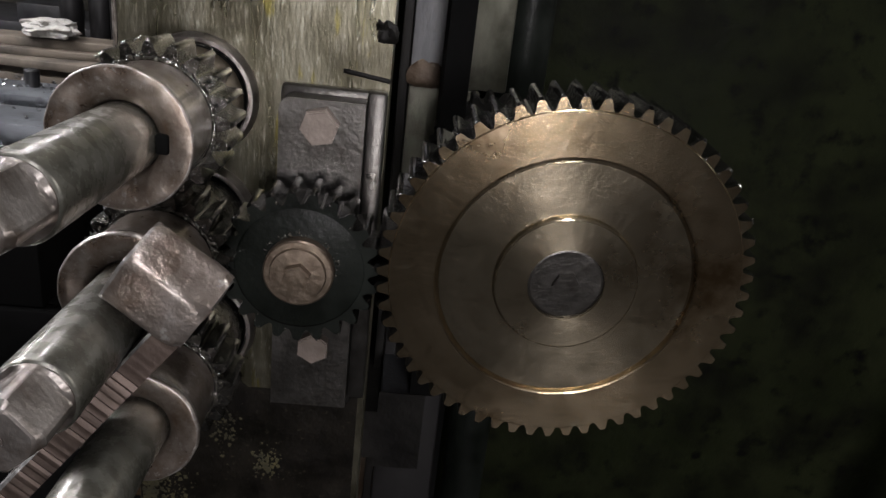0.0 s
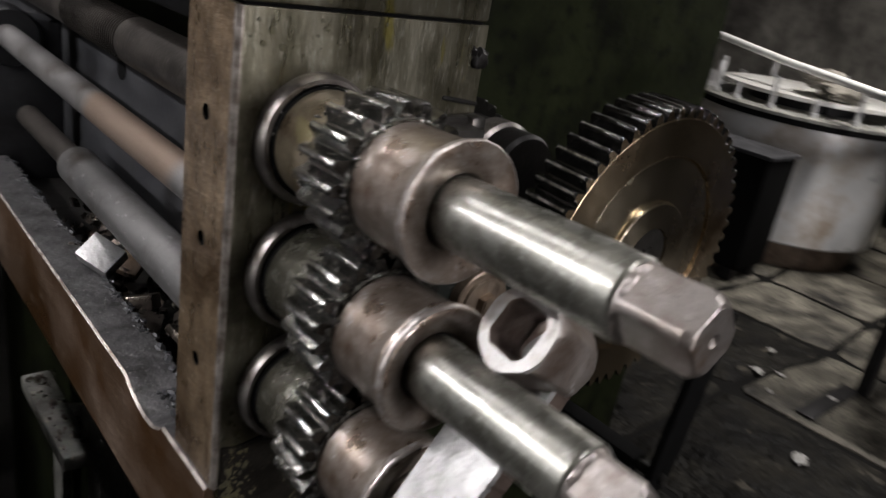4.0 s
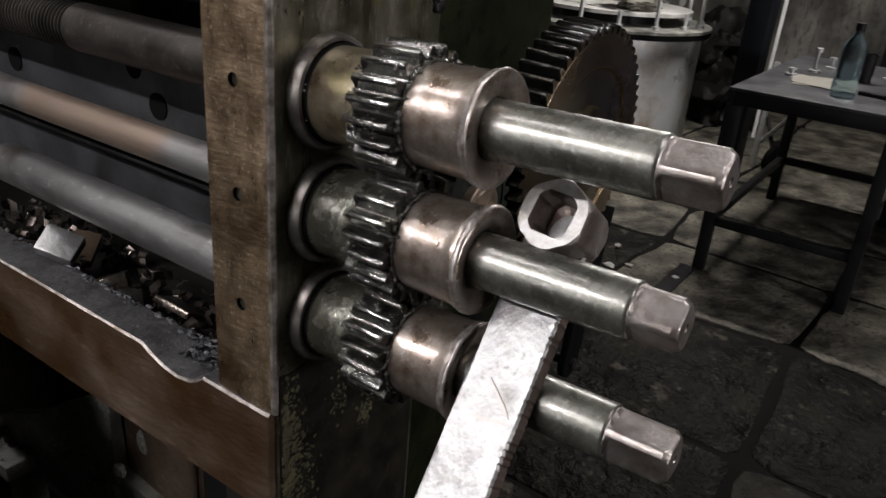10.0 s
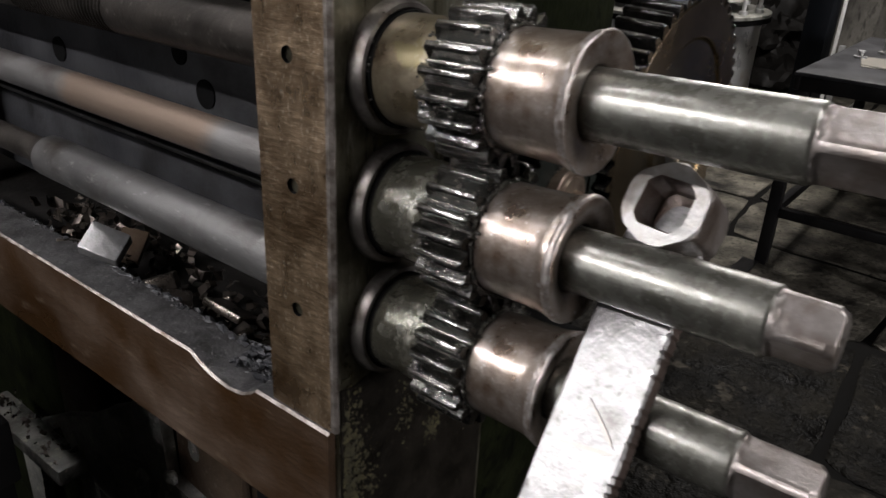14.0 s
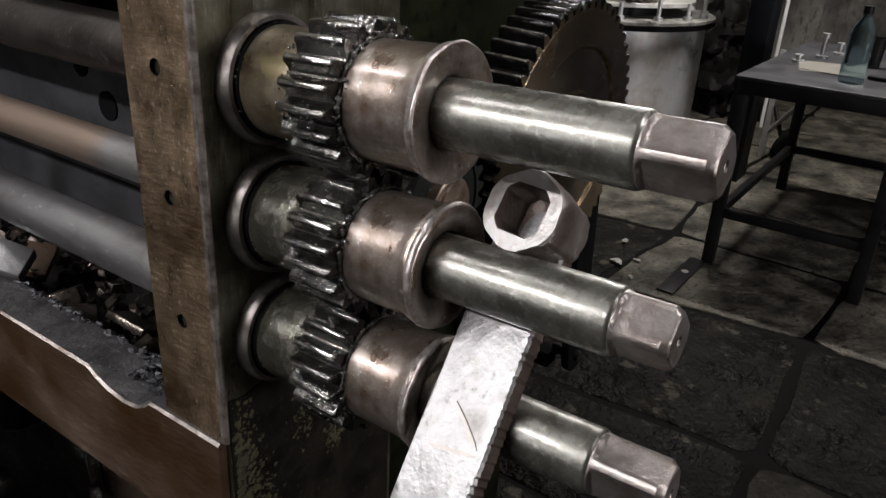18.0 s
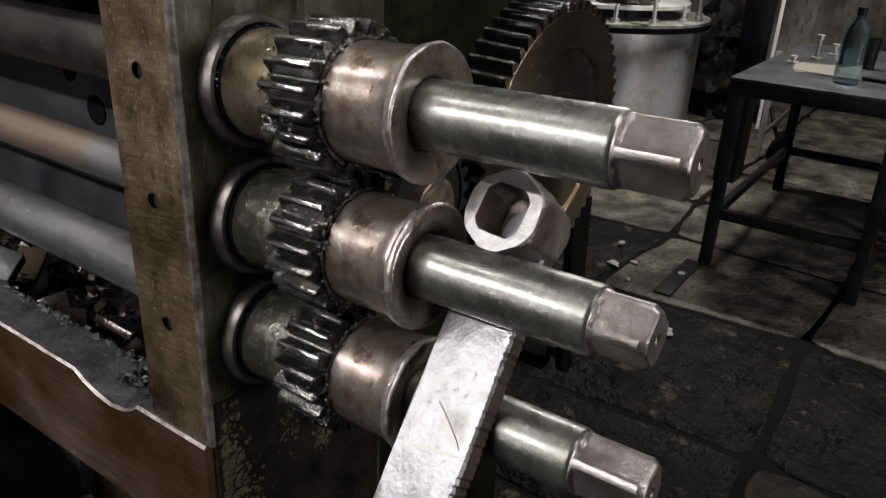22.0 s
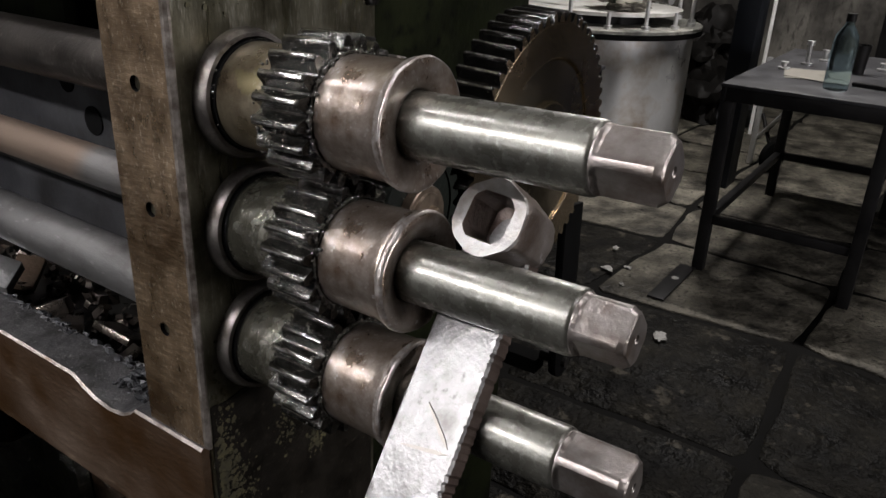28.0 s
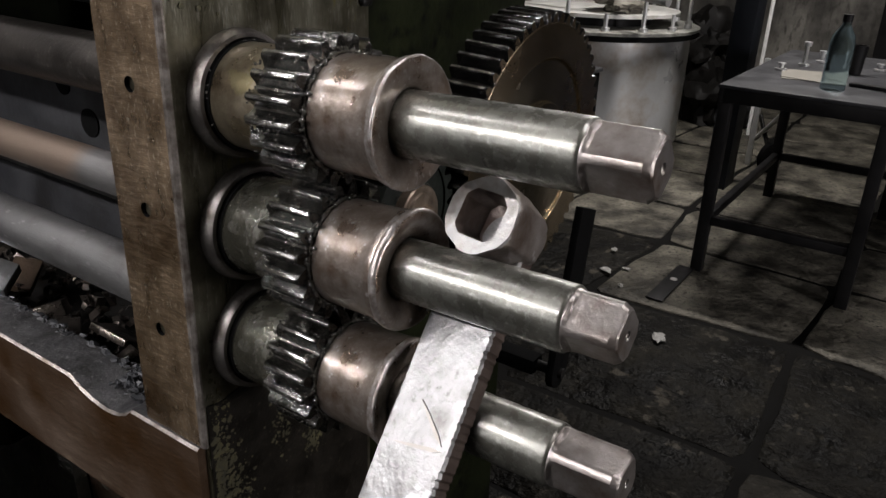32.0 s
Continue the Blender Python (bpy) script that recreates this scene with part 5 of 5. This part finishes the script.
# under the bed: the base with its ledge and chips
bc = thing("base_casting", -0.04, 0.78, 0.0, "blotched grey cast-iron base panel under the bed", "machine part")
bm = BM()
prism(bm, [(0.655, 0.0), (0.655, 0.652), (0.705, 0.656), (0.764, 0.660), (0.762, 0.742), (0.772, 0.764), (0.806, 0.742), (0.843, 0.716), (0.868, 0.703), (0.890, 0.686), (0.93, 0.655), (1.00, 0.625), (1.16, 0.528), (1.16, 0.28), (1.125, 0.28), (1.10, 0.545), (1.01, 0.606), (0.975, 0.55), (0.99, 0.28), (0.99, 0.0), (0.945, 0.0), (0.932, 0.553), (0.868, 0.540), (0.85, 0.0)], Matrix(((0, 0, 1, 0), (1, 0, 0, 0), (0, 1, 0, 0), (0, 0, 0, 1))), -0.046, -0.0325, 0.003)
part("panel", bm, STAINED, bc)
part("ledge", box(BM(), -0.085, -0.0465, 0.945, 1.16, 0.566, 0.590, 0.004), STAINED, bc, "worn ledge of the casting")
rg = random.Random(44)
for k in range(5):
    y, z, r = rg.uniform(0.74, 0.92), rg.uniform(0.57, 0.69), rg.uniform(0.006, 0.012)
    part("lump", lumpy(BM(), (-0.0475, y, z), 0.006, r, r * rg.uniform(0.7, 1.6), 50 + k, 0.3, 3), STAINED, bc)
part("lump", lumpy(BM(), (-0.0325, 0.728, 0.712), 0.003, 0.008, 0.017, 3, 0.25, 3), STAINED, bc)
bm = BM()
chips(bm, 60, -0.083, -0.049, 0.95, 1.15, 0.5905, 0.598, 0.003, 0.010)
single("ledge_chips", bm, CHIPSBROWN, (-0.066, 1.05, 0.5905), "dull metal chips scattered on the ledge", "chips", kind="stuff")

# ---------- table, tank, post and chair in the shop ----------
tb = thing("work_table", 3.15, 0.55, 0.0, "grey steel-topped work table with dark legs", "table")
part("tabletop", box(BM(), 2.53, 3.77, 0.252, 0.853, 0.733, 0.745, 0.002), TABLEM, tb, "grey steel plate top")
for x in (2.555, 3.745):
    for y in (0.285, 0.82):
        part("leg", box(BM(), x - 0.022, x + 0.022, y - 0.022, y + 0.022, 0.0, 0.68, 0.003), LEGM, tb)
for y in (0.265, 0.84):
    part("apron", box(BM(), 2.535, 3.765, y - 0.010, y + 0.010, 0.681, 0.7325, 0.002), LEGM, tb)
for x in (2.545, 3.755):
    part("apron", box(BM(), x - 0.010, x + 0.010, 0.276, 0.829, 0.681, 0.7325, 0.002), LEGM, tb)
part("stretcher", box(BM(), 2.54, 2.57, 0.308, 0.797, 0.20, 0.235, 0.002), LEGM, tb)
part("stretcher", box(BM(), 3.73, 3.76, 0.308, 0.797, 0.20, 0.235, 0.002), LEGM, tb)
part("stretcher", box(BM(), 2.578, 3.722, 0.805, 0.835, 0.20, 0.235, 0.002), LEGM, tb)


def bottle(x, y, z, r, h):
    t = thing("water_bottle", x, y, z, "clear pale blue plastic water bottle on the table", "bottle")
    m = Matrix.Translation((x, y, z))
    pr = [(0, 0.004), (r * 0.7, 0.0), (r * 0.95, 0.004), (r, 0.012), (r, h * 0.25), (r * 0.96, h * 0.28), (r, h * 0.31), (r, h * 0.62), (r * 0.9, h * 0.72), (r * 0.45, h * 0.84), (r * 0.34, h * 0.87), (r * 0.34, h * 0.93), (0, h * 0.93)]
    b = part("body", lathe(BM(), pr, m, 40), BOTTLE, t)
    b.visible_shadow = False
    part("cap", lathe(BM(), [(r * 0.36, h * 0.90), (r * 0.40, h * 0.90), (r * 0.40, h), (0, h)], m, 24), LEGM, t)
    return t


bottle(2.70, 0.50, 0.746, 0.042, 0.265)
cup = thing("dark_cup", 3.18, 0.50, 0.746, "dark metal cup standing on the table", "cup")
part("cup_body", lathe(BM(), [(0, 0.746), (0.03, 0.746), (0.037, 0.86), (0.034, 0.86), (0.028, 0.75), (0, 0.75)], Matrix.Translation((3.18, 0.50, 0)), 28), LEGM, cup)
sheet = thing("paper_stack", 2.98, 0.62, 0.746, "pale paper sheets lying on the table", "paper")
part("sheet", box(BM(), -0.13, 0.13, -0.10, 0.10, 0, 0.0015, 0, pose(2.98, 0.63, 0.7465, 0, 0, 12)), CARD, sheet)
part("sheet", box(BM(), -0.11, 0.11, -0.08, 0.08, 0, 0.0015, 0, pose(2.96, 0.61, 0.7485, 0, 0, -14)), CARD, sheet)
phone = single("dark_tool", box(BM(), -0.08, 0.08, -0.018, 0.018, 0, 0.014, 0.004, pose(2.85, 0.385, 0.7465, 0, 0, 80)), LEGM, (2.85, 0.385, 0.746), "slim dark hand tool lying on the table", "tool")
for x, y, h in ((3.25, 0.70, 0.10), (3.42, 0.66, 0.05), (3.05, 0.75, 0.03), (3.35, 0.42, 0.03), (3.55, 0.36, 0.04)):
    t = thing("steel_fitting", x, y, 0.746, "small turned steel fitting standing on the table", "fitting", "fittings on the table")
    part("base", lathe(BM(), [(0, 0.746), (0.024, 0.746), (0.024, 0.754), (0.009, 0.757), (0.009, 0.746 + h * 0.8), (0.016, 0.746 + h * 0.82), (0.016, 0.746 + h), (0, 0.746 + h)], Matrix.Translation((x, y, 0)), 20), PALESTEEL, t)
post = thing("steel_post", 3.7, 1.15, 0.0, "dark navy steel post beside the table", "post")
part("post", box(BM(), 3.68, 3.85, 1.03, 1.14, 0.0, 3.19, 0.004), POSTM, post)
pole = thing("white_pole", 5.04, 1.255, 0.0, "thin white pole leaning in the workshop", "pole")
part("pole", tube(BM(), [(5.04, 1.255, 0.0), (5.04, 1.255, 1.15)], 0.012, 10), WHITE, pole)

TX, TY = 3.88, 1.94
tank = thing("steel_tank", TX, TY, 0.0, "dull grey drum tank with a bolted flanged lid", "tank")
mt = Matrix.Translation((TX, TY, 0))
part("shell", lathe(BM(), [(0, 0.135), (0.515, 0.135), (0.525, 0.145), (0.525, 0.727), (0, 0.727)], mt, 72), TANKM, tank, "grey cylindrical shell with rust near the floor")
part("base", lathe(BM(), [(0, 0.0), (0.46, 0.0), (0.46, 0.134), (0, 0.134)], mt, 48), RUST, tank, "rusty brown base ring")
part("flange", lathe(BM(), [(0.526, 0.728), (0.565, 0.728), (0.570, 0.732), (0.570, 0.755), (0.0, 0.757)], mt, 72), BLACK, tank, "black gasketed flange")
part("lid_plate", lathe(BM(), [(0.568, 0.7575), (0.568, 0.772), (0.562, 0.775), (0.0, 0.776)], mt, 72), STAINED, tank, "grey lid plate")
part("upper_plate", lathe(BM(), [(0.43, 0.83), (0.45, 0.832), (0.45, 0.85), (0.0, 0.852)], mt, 60), PLATEWHITE, tank, "pale upper ring plate")
part("upper_neck", lathe(BM(), [(0.30, 0.7762), (0.30, 0.8298)], mt, 48), LEGM, tank)
for k in range(16):
    a = 2 * math.pi * k / 16 + 0.1
    x, y = TX + 0.51 * math.cos(a), TY + 0.51 * math.sin(a)
    hh = 0.86 if k % 2 else 0.93
    part("stud", lathe(BM(), [(0, 0.7765), (0.022, 0.7765), (0.022, 0.795), (0.011, 0.796), (0.011, hh), (0, hh)], Matrix.Translation((x, y, 0)), 14), PALESTEEL, tank)

# on and beside the tank
heap = thing("rag_heap", 3.69, 1.74, 0.8525, "crumpled grey rags heaped on the tank lid", "rags")
rg = random.Random(61)
for k, (x, y, r) in enumerate(((3.67, 1.70, 0.085), (3.72, 1.80, 0.09), (3.76, 1.72, 0.07), (3.64, 1.80, 0.06))):
    part("rag", lumpy(BM(), (x, y, 0.852 + 0.04 * (k % 2) + r * 0.40), r, r * rg.uniform(0.9, 1.4), r * 0.55, 70 + k, 0.55, 4), CARD, heap)
pipe = thing("white_pipe", 3.63, 2.0, 0.93, "long white plastic pipe lying across the tank lid", "pipe")
part("pipe", tube(BM(), [(3.80, 2.57, 1.045), (3.63, 2.0, 0.985), (3.45, 1.42, 0.944)], 0.020, 16), WHITE, pipe)
part("pipe_end", tube(BM(), [(3.449, 1.417, 0.9437), (3.441, 1.391, 0.942)], 0.024, 16), PALESTEEL, pipe, "grey end sleeve")
sb = thing("steel_box", 3.13, 1.98, 0.0, "black steel box with a dull grey top beside the tank", "box")
part("body", box(BM(), 3.01, 3.27, 1.63, 2.35, 0.06, 0.60, 0.008), BLACK, sb)
part("top_plate", box(BM(), 3.0, 3.28, 1.62, 2.36, 0.6005, 0.62, 0.004), TABLEM, sb, "dull grey top plate")
for x in (3.05, 3.23):
    for y in (1.68, 2.30):
        part("foot", box(BM(), x - 0.03, x + 0.03, y - 0.03, y + 0.03, 0.0, 0.0595, 0.003), LEGM, sb)

# bench with bag, boards
bench = thing("low_bench", 3.9, -0.2, 0.0, "low dark bench with a faded pink board top", "bench")
part("board", box(BM(), 3.2, 4.9, -0.62, 0.22, 0.575, 0.595, 0.003), PINK, bench, "faded pink board")
part("frame", box(BM(), 3.22, 4.88, -0.60, 0.20, 0.50, 0.574, 0.004), LEGM, bench)
for x in (3.28, 4.82):
    for y in (-0.55, 0.15):
        part("leg", box(BM(), x - 0.025, x + 0.025, y - 0.025, y + 0.025, 0, 0.499, 0.003), LEGM, bench)
part("side_board", box(BM(), 3.24, 3.26, -0.50, 0.10, 0.30, 0.42, 0.002), CARD, bench, "pale board under the bench")
part("lower_shelf", box(BM(), 3.26, 4.8, -0.52, 0.12, 0.16, 0.29, 0.004), BLACK, bench)


bag = thing("black_bag", 3.75, -0.05, 0.6, "slumped black cloth bag with pale green stripes", "bag")
part("bag_body", lumpy(BM(), (3.75, -0.06, 0.685), 0.42, 0.30, 0.12, 2), CLOTH, bag)
for k in range(4):
    part("stripe", box(BM(), -0.006, 0.006, -0.010, 0.010, -0.035, 0.035, 0.002, pose(3.375, 0.05 - 0.032 * k, 0.665 - 0.004 * k, 0, -25, 0)), GREENMARK, bag, "pale green stripe")
bag2 = thing("grey_sack", 4.4, -0.2, 0.6, "crumpled grey sack lying on the bench", "sack")
part("sack_body", lumpy(BM(), (4.45, -0.15, 0.66), 0.35, 0.45, 0.10, 7, 0.3), SLATE, bag2)

ch = thing("folding_chair", 2.65, -0.45, 0.0, "blue plastic chair on a black bent tube frame", "chair")
for y in (-0.215, -0.66):
    part("frame_tube", tube(BM(), [(2.98, y, 0.82), (2.90, y, 0.50), (2.56, y, 0.45), (2.50, y, 0.38), (2.48, y, 0.06), (2.51, y, 0.018), (2.60, y, 0.013), (2.96, y, 0.013)], 0.0125, 12), LEGM, ch)
part("cross_tube", tube(BM(), [(2.50, -0.229, 0.38), (2.50, -0.646, 0.38)], 0.011, 12), LEGM, ch)
part("cross_tube", tube(BM(), [(2.94, -0.229, 0.013), (2.94, -0.646, 0.013)], 0.011, 12), LEGM, ch)
part("seat", box(BM(), 2.50, 2.90, -0.655, -0.22, 0.463, 0.492, 0.012), BLUE, ch, "blue plastic seat")
part("backrest", box(BM(), -0.012, 0.012, -0.215, 0.215, -0.16, 0.16, 0.011, pose(2.945, -0.4375, 0.70, 0, 14, 0)), BLUE, ch, "blue plastic backrest")
gl = thing("glue_bottle", 3.24, -0.22, 0.596, "yellow and white plastic squeeze bottle on the bench", "bottle")
gm = Matrix.Translation((3.24, -0.22, 0.596))
part("bottle_body", lathe(BM(), [(0, 0), (0.026, 0), (0.028, 0.007), (0.028, 0.10), (0.017, 0.125), (0, 0.125)], gm, 24), YELLOW, gl)
part("nozzle", lathe(BM(), [(0.016, 0.1255), (0.015, 0.15), (0.005, 0.20), (0, 0.20)], gm, 20), WHITE, gl, "white nozzle")

heap = thing("scrap_heap", 5.3, 1.6, 0.0, "heap of dark machine castings against the wall", "scrap")
part("casting", lumpy(BM(), (5.35, 1.62, 0.20), 0.30, 0.26, 0.27, 4, 0.5), DARK, heap)
part("casting", lumpy(BM(), (5.42, 1.72, 0.52), 0.24, 0.20, 0.20, 9, 0.6), DARK, heap)
part("casting", lumpy(BM(), (5.25, 1.42, 0.12), 0.16, 0.14, 0.16, 6, 0.5), SLATE, heap)
# trolley wheel and struts behind the table
tw = thing("trolley", 4.35, 0.95, 0.0, "pale trolley frame with a black castor wheel", "trolley")
part("wheel", lathe(BM(), [(0.03, -0.02), (0.07, -0.022), (0.085, -0.015), (0.085, 0.015), (0.07, 0.022), (0.03, 0.02)], axis_matrix((4.2, 0.93, 0.087), (0.5, 0.85, 0)), 32), BLACK, tw)
part("upright", box(BM(), 4.28, 4.31, 1.05, 1.08, 0.0, 0.62, 0.003), PALESTEEL, tw)
part("strut", tube(BM(), [(4.295, 1.045, 0.16), (4.10, 0.85, 0.42)], 0.014, 8), PALESTEEL, tw)
part("axle_fork", tube(BM(), [(4.2, 0.93, 0.087), (4.295, 1.045, 0.30)], 0.012, 8), DARK, tw)
dp = thing("dark_door", 6.35, 0.35, 0.0, "dark wooden plank door in the plaster wall", "door", kind="structure")
part("leaf", box(BM(), 6.33, 6.399, -0.1, 0.75, 0.0, 2.2, 0.006), LEGM, dp)

# things on the floor
for x, y, s, a in ((1.90, 0.74, 0.035, 20), (2.30, 1.10, 0.03, 60), (2.36, 1.04, 0.018, 100), (2.52, 1.16, 0.02, 10), (2.2, 1.0, 0.014, 40)):
    bm = BM()
    lumpy(bm, (0, 0, 0.004), s * 0.8, s * 0.5, 0.004, x * 7, 0.9, 3)
    bm.transform(pose(x, y, 0.003, 0, 0, a))
    single("paper_scrap", bm, PALESCRAP, (x, y, 0), "crumpled white scrap lying on the stone floor", "litter", "scraps on the floor")
ang = thing("angle_iron", 2.350, 0.855, 0.0, "short dark steel strip with a hole lying by the table leg", "scrap")
lie = pose(2.350, 0.855, 0.003, 0, 0, -0.2)
part("bar", box(BM(), -0.184, 0.184, -0.032, 0.032, 0, 0.006, 0.001, lie), LEGM, ang)
part("hole", lathe(BM(), [(0, 0.0), (0.014, 0.0), (0.014, 0.0012), (0, 0.0012)], lie @ Matrix.Translation((0.03, 0, 0.0062)), 14), PALESCRAP, ang)

# ---------- stone slabs of the floor, as single pieces ----------
floor_ob = bpy.data.objects["floor"]
rng = random.Random(4)
XS = [0.45, 0.93, 1.40, 2.10, 2.76, 3.3, 3.9, 4.5, 5.1, 5.7, 6.35]
YS = [-2.2, -1.5, -1.0, -0.55, -0.12, 0.34, 1.06, 1.62, 2.2, 2.8, 3.4, 4.0]
corner = {(i, j): (XS[i] + rng.uniform(-0.035, 0.035), YS[j] + rng.uniform(-0.035, 0.035)) for i in range(len(XS)) for j in range(len(YS))}
for i in range(len(XS) - 1):
    for j in range(len(YS) - 1):
        q = [corner[i, j], corner[i + 1, j], corner[i + 1, j + 1], corner[i, j + 1]]
        cx, cy = sum(p[0] for p in q) / 4, sum(p[1] for p in q) / 4
        outline = []
        for k in range(4):
            (ax, ay), (bx, by) = q[k], q[(k + 1) % 4]
            for f in (0.04, 0.2, 0.4, 0.6, 0.8, 0.96):
                x, y = ax + (bx - ax) * f, ay + (by - ay) * f
                d = math.hypot(x - cx, y - cy)
                s = (d - rng.uniform(0.006, 0.026) - (0.012 if f in (0.04, 0.96) else 0)) / d
                outline.append((cx + (x - cx) * s, cy + (y - cy) * s))
        bm = BM()
        top = rng.uniform(-0.004, 0.0)
        tx, ty = rng.uniform(-0.006, 0.006), rng.uniform(-0.006, 0.006)
        lo = [bm.verts.new((x - 1, y, 0.0)) for x, y in outline]
        mid = [bm.verts.new((x - 1, y, 0.02 + top - 0.003 + tx * (x - cx) + ty * (y - cy))) for x, y in outline]
        hi = [bm.verts.new((cx + (x - cx) * 0.985 - 1, cy + (y - cy) * 0.985, 0.02 + top + tx * (x - cx) + ty * (y - cy))) for x, y in outline]
        n = len(outline)
        for a, b in ((lo, mid), (mid, hi)):
            for k in range(n):
                bm.faces.new((a[k], a[(k + 1) % n], b[(k + 1) % n], b[k]))
        bm.faces.new(hi)
        # fall-off painted in: slabs near the machine and unseen southern ones are darker
        me = mesh_of("slab", bm, MIDSLAB if cx < 1.4 and cy < 0.6 else DIMOILYSLAB if cy < -0.75 or cx + 0.4 * (0.8 - cy) < 2.35 else FLOORM)
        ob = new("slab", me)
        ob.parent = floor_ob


# ---------- what moves ----------
def motions():
    """The planing table creeps along its bed; the black lever rocks on its pivot."""
    walk(ptab, [(0.0, pose(PT[0] - 0.225, PT[1], PT[2])), (2.0, pose(PT[0] - 0.045, PT[1], PT[2])), (2.5, pose(*PT)), (3.2, pose(PT[0] + 0.06, PT[1], PT[2])), (3.4, pose(PT[0] + 0.055, PT[1], PT[2])), (4.0, pose(PT[0] - 0.12, PT[1], PT[2])), (7.0, pose(PT[0] - 0.16, PT[1], PT[2])), (32.0, pose(PT[0] - 0.16, PT[1], PT[2]))])
    tilt, up_ = 10.0, -4.0
    walk(lever, [(0.0, pose(*LEV, 0, tilt, 0)), (15.5, pose(*LEV, 0, tilt, 0)), (17.0, pose(LEV[0], LEV[1], LEV[2] + 0.018, 0, up_, 0)), (28.5, pose(LEV[0], LEV[1], LEV[2] + 0.018, 0, up_, 0)), (28.9, pose(*LEV, 0, tilt, 0)), (32.0, pose(*LEV, 0, tilt, 0))])


motions()
